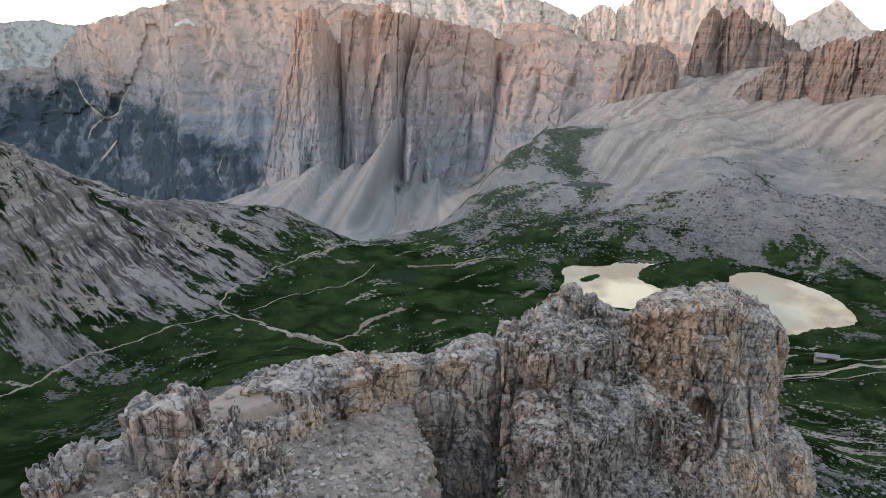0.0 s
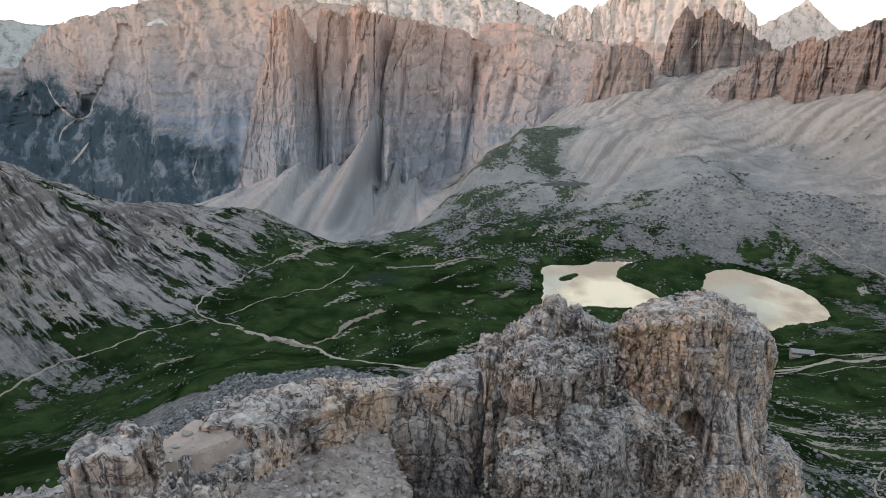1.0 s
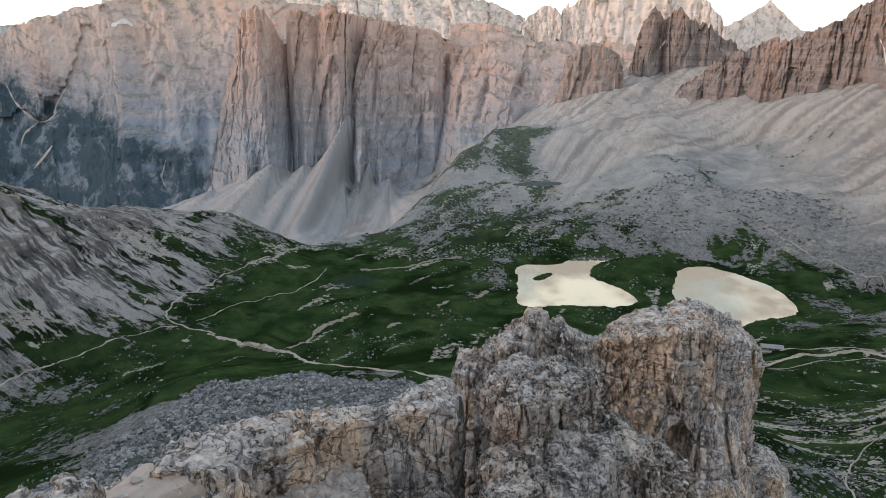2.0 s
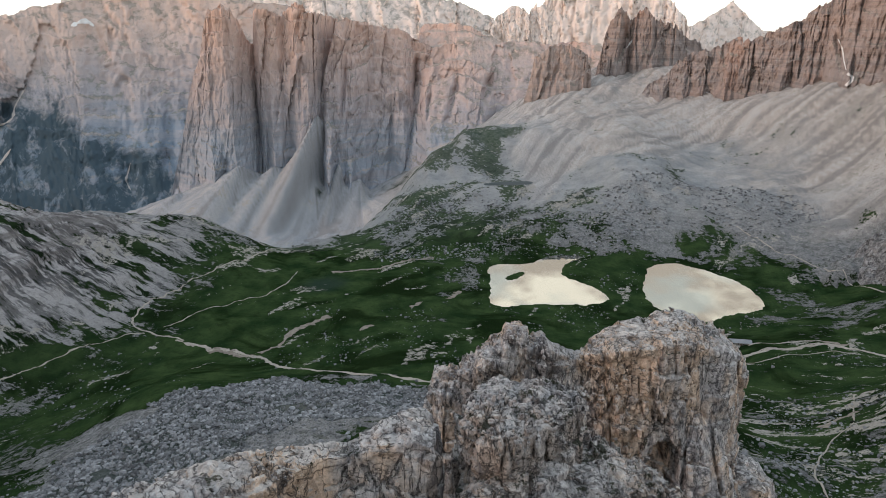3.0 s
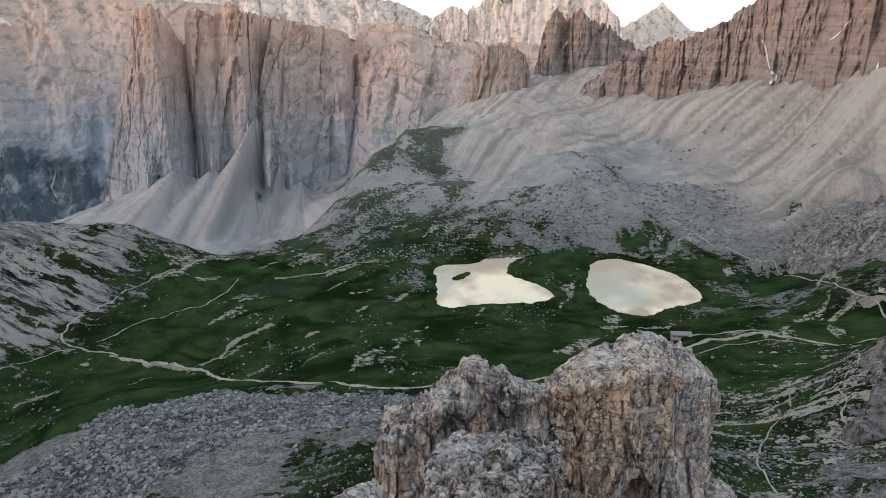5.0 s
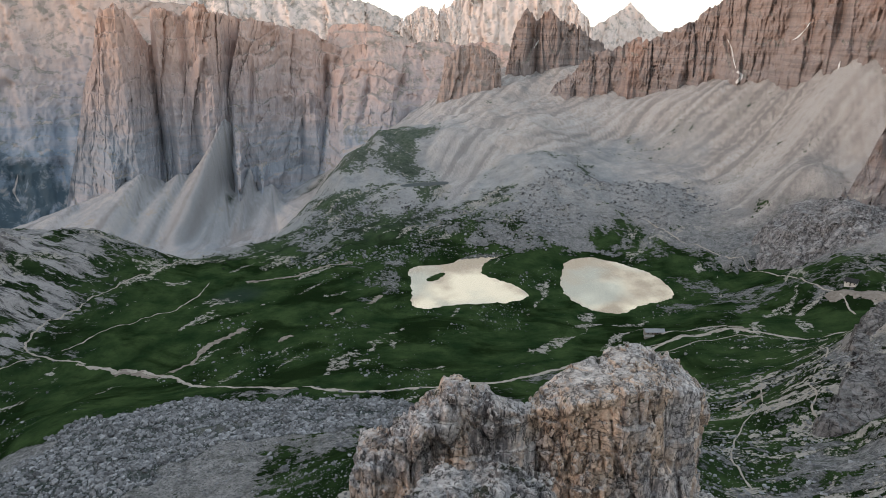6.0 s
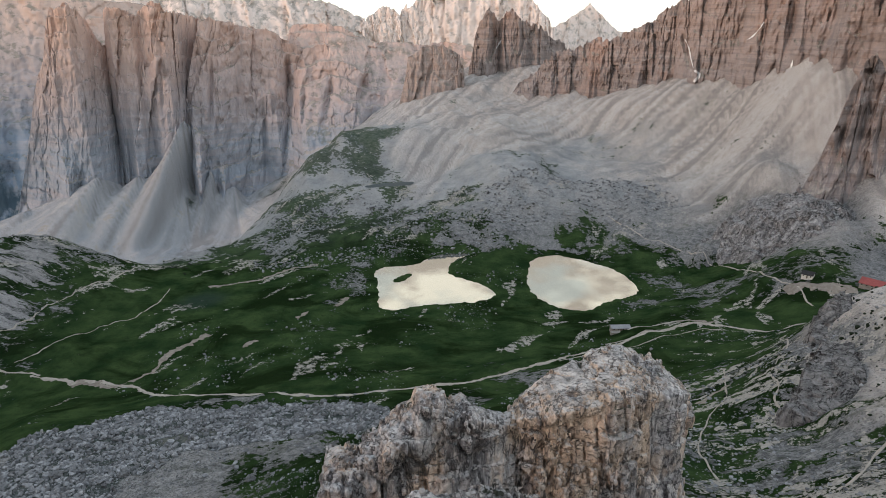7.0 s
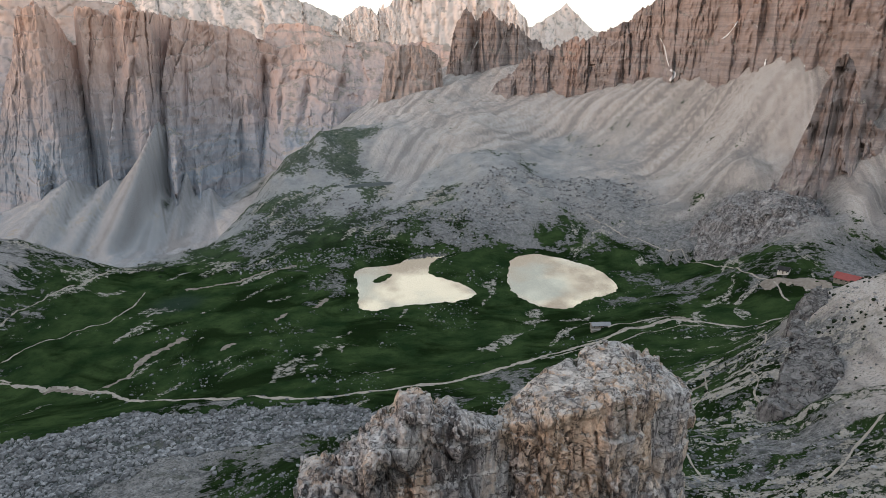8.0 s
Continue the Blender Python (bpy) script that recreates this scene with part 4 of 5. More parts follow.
mountain("mountain", wall([(-8.2, 2290, -15.4, -14), (-7.2, 2262, -14.8, -10), (-6.2, 2230, -14, -6.4), (-5.5, 2200, -13.4, -3), (-4.9, 2172, -12.6, 0.3), (-4.5, 2150, -12, 0.8), (-2.2, 2150, -10.5, 0.85), (-0.6, 2165, -9.5, 0.55), (0.4, 2190, -9, -0.1), (2.5, 2230, -8.5, -0.8), (5.5, 2260, -8, -0.9), (8, 2300, -7, -0.7), (10.5, 2320, -6, -1.0)]),
         MAT_CLIFF, "pale stepped mountainside of ledges and debris", 0.95, 22, 85, 7, 380, 170, 12, 200, 2, 1.8, 0.45, 35, 0, ((-3.9, -4, -4.6, -9, 0.25, 40), (-1.4, -3, -2.6, -8, 0.25, 34), (1.4, -3, 0.4, -6.5, 0.3, 30)), 34)
mountain("mountain", wall([(4.0, 1989, -6.6, -5.4), (4.5, 1972, -6.4, -3.6), (4.8, 1961, -6.4, -1.8), (6.2, 1944, -6.5, -1.0), (7.4, 1955, -5.8, -1.05), (8.5, 1977, -4.9, -1.3), (9.2, 2006, -4.2, -1.9), (9.6, 2034, -3.4, -3)]),
         MAT_RIB, "brown rock rib standing out of the scree", 0.42, 15, 42, 6, 180, 100, 14, 90, 3, 4.0, 0.8, 14, 0, ((7.2, -1.5, 6.2, -5.6, 0.2, 20), (5.6, -2, 5.2, -5.5, 0.14, 14)), 8)
mountain("mountain", wall([(9.9, 2181, -4.2, -3.4), (10.4, 2153, -4.2, -0.6), (10.8, 2136, -4.2, 0.8), (11.6, 2124, -4, 1.95), (12.1, 2147, -3.7, 1.3), (12.5, 2175, -3.6, 1.0), (12.9, 2141, -4.2, 1.5), (13.5, 2124, -4.1, 1.75), (14.2, 2130, -3.6, 1.15), (15, 2147, -3.2, 0.5), (15.7, 2153, -2.8, 0.6), (16.3, 2181, -2.5, 0), (17.5, 2215, -2, -0.6), (18.4, 2260, -1.6, -1.4)]),
         MAT_REDWALL, "reddish jagged rock peak above the scree bowl", 0.2, 15, 42, 8, 340, 130, 17, 90, 3, 7.0, 0.85, 24, 0, ((12.3, 1.5, 11.7, -3, 0.2, 36), (14.5, 0.8, 14.2, -3, 0.12, 18)), 6)
mountain("mountain", wall([(13.4, 1960, -5.3, -5), (14.2, 1940, -5.2, -4), (15.4, 1910, -5.1, -3.2), (17.4, 1870, -5.2, -1.5), (20.3, 1810, -5.2, -0.65), (22.9, 1750, -5.1, 0.1), (25.2, 1690, -5, 1.3), (27.4, 1630, -4.5, 2.4), (31, 1480, -4.4, 3.5), (35, 1330, -3.9, 4.3), (39, 1220, -3.4, 4.4), (44, 1120, -5, 4.6), (50, 1060, -8, 4.6), (57, 1000, -9, 4.5)]),
         MAT_REDWALL, "long red-brown rock ridge rising above pale scree", 0.26, 28, 55, 9, 900, 150, 20, 140, 4, 7.0, 0.85, 34, 0, ((27.0, 0.6, 27.9, -3, 0.2, 34), (31.6, 2.4, 30.9, -1.5, 0.25, 34), (34.9, 3.6, 34.4, -2.4, 0.3, 44), (24.2, 0, 23.8, -4, 0.14, 18), (21.4, -1, 21.0, -4, 0.12, 16), (37.4, 3.6, 37.2, -1, 0.22, 30)), 8)
mountain("mountain", wall([(35.6, 1020, -13, -12.6), (36.6, 1012, -12.8, -10.6), (37.5, 1005, -12.6, -8.8), (38.2, 1000, -12.4, -6.6), (38.9, 1000, -12.2, -4.0), (39.5, 1010, -12, -1.9), (40.1, 1020, -11.6, -1.5), (40.8, 1030, -11.2, -2.8), (41.6, 1040, -11, -4.6), (43, 1060, -10.6, -6.2), (45, 1080, -10.4, -6.5)]),
         MAT_REDWALL, "dark banded rock buttress above the pass", 0.3, 18, 34, 7, 260, 150, 23, 90, 3, 5.0, 0.8, 22, 20, ((39.4, -3, 38.6, -11, 0.25, 26), (40.4, -3, 40.0, -10, 0.2, 20), (41.3, -5, 41.4, -10, 0.2, 18)), 9)
# unseen range added behind the start, to hide the low sun from the valley
mountain("mountain", [(140, 1500, 120, 540), (165, 1450, 120, 610), (190, 1450, 120, 660), (215, 1500, 120, 690), (235, 1550, 120, 690), (260, 1600, 100, 650), (285, 1750, 60, 560)],
         MAT_CLIFF, "added unseen range that keeps the low sun off the valley", 0.7, 40, 150, 12, 160, 40, 51, 300)
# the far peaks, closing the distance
mountain("backdrop", [(-47, 4600, 0, 350), (-43, 4600, 0, 358), (-40.5, 4600, 0, 365), (-38, 4600, 0, 330), (-34, 4650, 0, 250)], MAT_BLUE_HAZE, "blue hazy mountain ridge far beyond the valley", 0.8, 50, 300, 10, 160, 50, 31, 60)
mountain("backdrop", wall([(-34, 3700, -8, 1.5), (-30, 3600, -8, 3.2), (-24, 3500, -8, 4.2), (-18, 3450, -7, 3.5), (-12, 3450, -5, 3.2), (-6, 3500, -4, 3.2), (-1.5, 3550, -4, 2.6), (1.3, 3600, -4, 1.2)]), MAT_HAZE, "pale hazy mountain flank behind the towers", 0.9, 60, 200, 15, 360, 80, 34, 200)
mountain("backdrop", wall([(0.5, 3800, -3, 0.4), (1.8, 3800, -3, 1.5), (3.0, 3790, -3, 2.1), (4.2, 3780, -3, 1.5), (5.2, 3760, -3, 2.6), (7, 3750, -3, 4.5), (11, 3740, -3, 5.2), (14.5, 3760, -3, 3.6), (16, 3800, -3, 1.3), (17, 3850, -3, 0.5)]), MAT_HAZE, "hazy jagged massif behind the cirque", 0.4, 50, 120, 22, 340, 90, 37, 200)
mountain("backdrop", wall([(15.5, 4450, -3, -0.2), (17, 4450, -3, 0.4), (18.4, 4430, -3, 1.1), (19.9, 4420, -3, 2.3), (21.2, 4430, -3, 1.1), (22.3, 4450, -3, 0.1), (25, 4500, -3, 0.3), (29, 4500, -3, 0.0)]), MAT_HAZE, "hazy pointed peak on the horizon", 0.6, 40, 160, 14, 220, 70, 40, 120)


# ---- the summit rocks ----
def surface_net(f, origin, step):
    """Quads round the zero level of a field on a grid, positive inside."""
    inside = f > 0
    nx, ny, nz = f.shape
    cx, cy, cz = nx - 1, ny - 1, nz - 1
    count = np.zeros((cx, cy, cz), np.int8)
    for a in (0, 1):
        for b in (0, 1):
            for c in (0, 1):
                count += inside[a:a + cx, b:b + cy, c:c + cz]
    ix, iy, iz = np.nonzero((count > 0) & (count < 8))
    total, hits = np.zeros((len(ix), 3)), np.zeros(len(ix))
    corners = [(a, b, c) for a in (0, 1) for b in (0, 1) for c in (0, 1)]
    for p in corners:
        for axis in range(3):
            if p[axis]:
                continue
            q = list(p)
            q[axis] = 1
            fa = f[ix + p[0], iy + p[1], iz + p[2]]
            fb = f[ix + q[0], iy + q[1], iz + q[2]]
            cross = (fa > 0) != (fb > 0)
            t = np.where(cross, fa / np.where(cross, fa - fb, 1), 0)
            for d in range(3):
                total[:, d] += cross * (p[d] + (t if d == axis else 0))
            hits += cross
    verts = origin + step * (np.stack([ix, iy, iz], -1) + total / hits[:, None])
    index = np.full((cx, cy, cz), -1, np.int32)
    index[ix, iy, iz] = np.arange(len(ix))
    faces = []
    for axis in range(3):
        lo = [slice(1, cx), slice(1, cy), slice(1, cz)]
        lo[axis] = slice(0, (cx, cy, cz)[axis])
        hi = list(lo)
        hi[axis] = slice(1, (cx, cy, cz)[axis] + 1)
        a, b = inside[tuple(lo)], inside[tuple(hi)]
        ex, ey, ez = np.nonzero(a != b)
        flip = a[ex, ey, ez]
        e = np.stack([ex, ey, ez], -1)
        for d in range(3):
            if d != axis:
                e[:, d] += 1
        d1, d2 = (axis + 1) % 3, (axis + 2) % 3
        u, w = np.eye(3, dtype=int)[d1], np.eye(3, dtype=int)[d2]
        ring = [e, e - u, e - u - w, e - w]
        ids = np.stack([index[q[:, 0], q[:, 1], q[:, 2]] for q in ring], -1)
        ids[~flip] = ids[~flip][:, ::-1]
        faces.append(ids[(ids >= 0).all(1)])
    return verts, np.concatenate(faces)


def joined(verts, faces):
    """Only the bodies of some size, without loose crumbs in the air."""
    label = np.arange(len(verts))
    pairs = np.concatenate([faces[:, (0, 1)], faces[:, (1, 2)], faces[:, (2, 3)]])
    for _ in range(400):
        low = np.minimum(label[pairs[:, 0]], label[pairs[:, 1]])
        before = label.copy()
        np.minimum.at(label, pairs[:, 0], low)
        np.minimum.at(label, pairs[:, 1], low)
        label = label[label]
        if (label == before).all():
            break
    count = np.bincount(label[faces[:, 0]], minlength=len(verts))
    return faces[count[label[faces[:, 0]]] > 0.1 * len(faces)]


def mass(x, y, z, outline, top, batter=0.14):
    """A block of rock with an outline in plan, a top surface and walls that widen downwards."""
    d = inside_distance(np.array(outline, float), x, y)
    zt = top(x, y)
    zt = zt - 0.12 * np.clip(1.4 - d, 0, 1.4) ** 2
    above, side = zt[:, :, None] - z, d[:, :, None] + batter * (zt[:, :, None] - z)
    return np.minimum(above, side), above < side + 0.5


def crag(name, parent, label, low, high, step, masses, carve=(), seed=0, size=2.6, scale=1.0, material=MAT_ROCK, rough=1.0, broken=0.25):
    """One rock body: outlines with tops, broken into beds, joints and blocks."""
    gx, gy, gz = (np.arange(a, b, step, dtype=np.float32) for a, b in zip(low, high))
    x, y = np.meshgrid(gx, gy, indexing="ij")
    z = gz[None, None, :]
    f = np.full((len(gx), len(gy), len(gz)), -9.0 * scale, np.float32)
    cap = np.zeros(f.shape, bool)
    for outline, top, batter in masses:
        body, roof = mass(x, y, z, outline, top, batter)
        cap = np.where(body > f, roof, cap)
        f = np.maximum(f, body.astype(np.float32))
    for c, rad in carve:
        hole = np.sqrt(((x[:, :, None] - c[0]) / rad[0]) ** 2 + ((y[:, :, None] - c[1]) / rad[1]) ** 2 + ((z - c[2]) / rad[2]) ** 2)
        f = np.minimum(f, (hole - 1) * min(rad))
    ix, iy, iz = np.nonzero(np.abs(f) < 1.7 * scale)
    px, py, pz = gx[ix] / scale, gy[iy] / scale, gz[iz] / scale
    wx = px + 0.3 * vnoise(px / 2.2, py / 2.2, pz / 4, seed + 60)
    wy = py + 0.3 * vnoise(px / 2.2, py / 2.2, pz / 4, seed + 61)
    wz = pz + 0.5 * vnoise(px / 3.5, py / 3.5, pz / 3.5, seed + 62) + 0.12 * px
    v1, e1 = blocks(wx / size, wy / size, wz / (size * 2.4), seed)
    v2, e2 = blocks(wx / (size * 0.36), wy / (size * 0.36), wz / (size * 1.1), seed + 20)
    v3, e3 = blocks(wx / (size * 0.16), wy / (size * 0.16), wz / (size * 0.3), seed + 40)
    rubbly = np.clip(broken + 1.3 * fbm(px / 5, py / 5, pz / 4, 3, seed + 90), 0, 1)
    flat = np.where(cap[ix, iy, iz], 0.4, 1.0)
    d = flat * (0.85 * (v1 - 0.6) - 0.55 * np.clip(1.15 - e1 / 0.06, 0, 1))
    d += (0.13 + 0.28 * rubbly) * (v2 - 0.5) - (0.10 + 0.42 * rubbly) * np.clip(1.1 - e2 / 0.2, 0, 1)
    d += (0.07 + 0.20 * rubbly) * (v3 - 0.5) - (0.06 + 0.26 * rubbly) * np.clip(1.1 - e3 / 0.3, 0, 1)
    bed = (wz / 2.3) % 1.0
    d += 0.22 * (bed - 0.5) * (0.3 + v1) - 0.3 * np.clip(1 - np.abs(bed - 0.05) / 0.06, 0, 1) * (v2 > 0.35)
    d += 0.3 * fbm(px / 5, py / 5, pz / 8, 2, seed + 70) + 0.08 * ridged(wx / 0.9, wy / 0.9, pz / 6, 3, seed + 80, 0.55)
    f[ix, iy, iz] += d * scale * rough
    for axis in range(3):
        edge = [slice(None)] * 3
        edge[axis] = 0
        f[tuple(edge)] = -1
        edge[axis] = -1
        f[tuple(edge)] = -1
    verts, faces = surface_net(f, np.array(low, float), step)
    faces = faces[verts[faces][:, :, 2].max(1) > low[2] + 1.6 * step]
    faces = joined(verts, faces)
    used = np.unique(faces)
    verts, faces = verts[used], np.searchsorted(used, faces)
    ob = new(name, quad_mesh(name, verts, faces, material, smooth=False))
    ob.parent = parent
    return tagged(ob, label)


def thing(name, place, label, category, group=""):
    ob = new(name)
    ob.location = place
    return tagged(ob, label, category, group)


def crag_thing(name, label):
    return tagged(new(name), label, "rock")


def back_off(top, line, fall=1.1):
    """A top that falls away behind a line y = a + b x."""
    return lambda x, y: top(x, y) - fall * np.maximum(y - line[0] - line[1] * x, 0)


MAT_SAND = plain_material("pinkish_fine_gravel", (0.31, 0.265, 0.235), (0.43, 0.37, 0.33), 1.2, 0.05)
MAT_GRIT = plain_material("pale_limestone_grit", (0.17, 0.15, 0.14), (0.47, 0.405, 0.365), 1.6, 0.16)

def skyline(knots):
    """A top whose height follows x through the knots."""
    k = np.array(knots)
    return lambda x, y: np.interp(x, k[:, 0], k[:, 1])


tower = crag_thing("rock_tower", "massive pale limestone tower with cracked, orange-stained faces")
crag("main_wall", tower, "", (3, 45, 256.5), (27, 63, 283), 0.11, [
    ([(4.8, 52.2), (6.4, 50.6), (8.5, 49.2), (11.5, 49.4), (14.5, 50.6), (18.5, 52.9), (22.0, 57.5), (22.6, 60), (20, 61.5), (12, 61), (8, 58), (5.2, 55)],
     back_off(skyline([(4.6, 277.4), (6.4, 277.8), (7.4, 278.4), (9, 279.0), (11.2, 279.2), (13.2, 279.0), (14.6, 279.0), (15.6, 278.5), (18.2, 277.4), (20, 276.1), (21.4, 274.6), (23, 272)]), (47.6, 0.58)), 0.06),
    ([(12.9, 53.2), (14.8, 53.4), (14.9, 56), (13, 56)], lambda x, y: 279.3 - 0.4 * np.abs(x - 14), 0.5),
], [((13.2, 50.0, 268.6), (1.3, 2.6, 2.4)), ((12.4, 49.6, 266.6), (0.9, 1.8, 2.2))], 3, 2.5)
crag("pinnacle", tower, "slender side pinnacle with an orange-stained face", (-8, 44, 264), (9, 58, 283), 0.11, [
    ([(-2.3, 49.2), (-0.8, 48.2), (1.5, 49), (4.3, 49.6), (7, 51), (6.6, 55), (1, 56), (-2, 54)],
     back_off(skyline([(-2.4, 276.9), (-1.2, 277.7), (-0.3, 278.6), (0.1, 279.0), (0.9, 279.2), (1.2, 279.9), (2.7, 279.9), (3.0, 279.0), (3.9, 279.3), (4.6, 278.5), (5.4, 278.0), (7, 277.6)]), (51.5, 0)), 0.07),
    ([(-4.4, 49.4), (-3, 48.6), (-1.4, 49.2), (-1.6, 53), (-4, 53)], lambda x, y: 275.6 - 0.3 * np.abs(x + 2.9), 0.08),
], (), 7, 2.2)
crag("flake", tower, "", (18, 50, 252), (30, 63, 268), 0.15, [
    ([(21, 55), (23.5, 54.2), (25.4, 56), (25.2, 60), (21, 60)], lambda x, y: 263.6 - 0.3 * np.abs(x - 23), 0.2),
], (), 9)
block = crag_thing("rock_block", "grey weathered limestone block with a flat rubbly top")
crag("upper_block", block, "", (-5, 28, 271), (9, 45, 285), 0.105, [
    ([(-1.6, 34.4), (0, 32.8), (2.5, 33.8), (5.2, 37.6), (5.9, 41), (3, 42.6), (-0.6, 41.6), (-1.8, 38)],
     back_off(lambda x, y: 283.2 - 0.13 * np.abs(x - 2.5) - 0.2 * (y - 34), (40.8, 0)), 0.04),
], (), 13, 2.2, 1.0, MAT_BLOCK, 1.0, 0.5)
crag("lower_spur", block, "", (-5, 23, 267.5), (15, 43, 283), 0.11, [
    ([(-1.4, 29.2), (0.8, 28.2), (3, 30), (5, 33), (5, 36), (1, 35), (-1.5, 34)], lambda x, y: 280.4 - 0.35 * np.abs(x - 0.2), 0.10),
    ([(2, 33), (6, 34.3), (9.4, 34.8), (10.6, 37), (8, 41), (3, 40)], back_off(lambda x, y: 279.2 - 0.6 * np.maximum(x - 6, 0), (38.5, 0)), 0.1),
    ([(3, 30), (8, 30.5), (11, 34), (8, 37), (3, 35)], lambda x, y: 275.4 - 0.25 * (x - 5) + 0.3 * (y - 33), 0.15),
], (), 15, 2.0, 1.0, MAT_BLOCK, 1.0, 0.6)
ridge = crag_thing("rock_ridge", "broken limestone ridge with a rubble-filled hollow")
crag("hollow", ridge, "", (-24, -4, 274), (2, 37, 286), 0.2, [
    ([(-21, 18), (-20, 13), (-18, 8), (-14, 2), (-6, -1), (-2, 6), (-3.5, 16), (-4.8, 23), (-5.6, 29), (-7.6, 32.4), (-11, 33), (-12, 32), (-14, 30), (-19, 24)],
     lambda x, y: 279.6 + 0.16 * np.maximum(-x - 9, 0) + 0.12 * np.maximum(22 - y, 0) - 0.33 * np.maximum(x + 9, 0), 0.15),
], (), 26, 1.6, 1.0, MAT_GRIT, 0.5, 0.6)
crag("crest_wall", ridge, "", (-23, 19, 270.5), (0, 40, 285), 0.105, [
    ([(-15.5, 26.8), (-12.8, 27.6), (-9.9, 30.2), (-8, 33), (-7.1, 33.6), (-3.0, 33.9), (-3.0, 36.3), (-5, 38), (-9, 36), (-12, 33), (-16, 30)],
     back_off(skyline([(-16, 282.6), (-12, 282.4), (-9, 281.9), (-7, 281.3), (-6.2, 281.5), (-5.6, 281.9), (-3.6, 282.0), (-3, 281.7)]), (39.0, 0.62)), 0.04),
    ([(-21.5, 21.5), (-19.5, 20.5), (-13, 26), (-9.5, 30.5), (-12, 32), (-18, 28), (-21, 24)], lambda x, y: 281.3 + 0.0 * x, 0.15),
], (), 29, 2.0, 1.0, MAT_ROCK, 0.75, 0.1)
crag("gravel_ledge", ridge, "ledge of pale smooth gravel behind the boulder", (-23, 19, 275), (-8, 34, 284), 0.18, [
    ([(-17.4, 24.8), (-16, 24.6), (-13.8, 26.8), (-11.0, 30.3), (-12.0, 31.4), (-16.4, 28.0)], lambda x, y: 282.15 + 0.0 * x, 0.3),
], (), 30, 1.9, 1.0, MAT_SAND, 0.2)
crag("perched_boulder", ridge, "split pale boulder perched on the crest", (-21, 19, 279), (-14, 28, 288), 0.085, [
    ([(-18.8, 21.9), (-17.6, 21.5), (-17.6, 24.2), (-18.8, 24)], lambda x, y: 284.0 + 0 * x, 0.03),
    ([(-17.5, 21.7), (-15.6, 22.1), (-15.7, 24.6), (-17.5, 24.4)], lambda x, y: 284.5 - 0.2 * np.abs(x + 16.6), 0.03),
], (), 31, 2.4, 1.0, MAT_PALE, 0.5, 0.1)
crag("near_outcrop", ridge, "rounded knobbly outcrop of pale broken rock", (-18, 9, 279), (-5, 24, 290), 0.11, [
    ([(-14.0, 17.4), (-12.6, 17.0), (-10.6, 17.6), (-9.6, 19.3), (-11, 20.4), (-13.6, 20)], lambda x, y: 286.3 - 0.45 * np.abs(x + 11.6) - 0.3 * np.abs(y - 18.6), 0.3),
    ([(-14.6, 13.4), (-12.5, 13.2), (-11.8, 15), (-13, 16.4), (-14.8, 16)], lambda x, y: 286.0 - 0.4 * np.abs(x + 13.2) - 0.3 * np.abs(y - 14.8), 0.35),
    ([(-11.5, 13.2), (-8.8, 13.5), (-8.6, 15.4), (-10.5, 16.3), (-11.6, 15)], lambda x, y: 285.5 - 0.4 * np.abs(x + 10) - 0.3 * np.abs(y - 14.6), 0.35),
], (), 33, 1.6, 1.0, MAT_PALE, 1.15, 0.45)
crag("edge_pillar", ridge, "", (-25, 14, 275), (-17, 25, 286), 0.12, [
    ([(-21.2, 18.4), (-19.4, 18.2), (-19.2, 20.8), (-20.6, 21.2)], lambda x, y: 282.6 + 0 * x, 0.12),
], (), 35, 1.8)

outcrop = crag_thing("rock_outcrop", "dark grey rock outcrop on the slope before the hut")
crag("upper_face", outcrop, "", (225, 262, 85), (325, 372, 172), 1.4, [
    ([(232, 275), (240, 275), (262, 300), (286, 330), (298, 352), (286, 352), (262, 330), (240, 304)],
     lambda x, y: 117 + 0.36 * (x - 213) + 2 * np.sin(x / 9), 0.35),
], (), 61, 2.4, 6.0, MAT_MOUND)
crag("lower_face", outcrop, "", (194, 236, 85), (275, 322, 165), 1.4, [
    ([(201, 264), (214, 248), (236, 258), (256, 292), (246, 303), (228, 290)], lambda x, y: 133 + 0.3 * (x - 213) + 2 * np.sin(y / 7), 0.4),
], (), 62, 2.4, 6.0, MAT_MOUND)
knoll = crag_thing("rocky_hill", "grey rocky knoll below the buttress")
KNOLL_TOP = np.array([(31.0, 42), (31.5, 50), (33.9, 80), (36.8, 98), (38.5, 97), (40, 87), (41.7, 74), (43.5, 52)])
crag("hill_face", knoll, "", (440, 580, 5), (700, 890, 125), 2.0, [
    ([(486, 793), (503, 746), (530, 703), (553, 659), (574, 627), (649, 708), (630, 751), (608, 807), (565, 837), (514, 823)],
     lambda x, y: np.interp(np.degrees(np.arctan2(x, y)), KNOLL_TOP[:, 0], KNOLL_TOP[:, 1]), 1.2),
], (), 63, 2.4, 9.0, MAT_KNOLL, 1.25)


# ---- paths ----
MAT_PATH = plain_material("trodden_gravel", (0.27, 0.235, 0.20), (0.41, 0.37, 0.32), 0.35, 0.3)
MAT_SOIL = plain_material("bare_brown_soil", (0.15, 0.125, 0.105), (0.30, 0.26, 0.22), 0.3, 0.3)
MAT_STONE = plain_material("loose_limestone", (0.13, 0.132, 0.14), (0.46, 0.465, 0.47), 0.45, 0.25, 0.9, True)
MAT_SCRAP = plain_material("fresh_limestone_chips", (0.32, 0.30, 0.285), (0.58, 0.55, 0.515), 3.0, 0.03, 0.9, True)


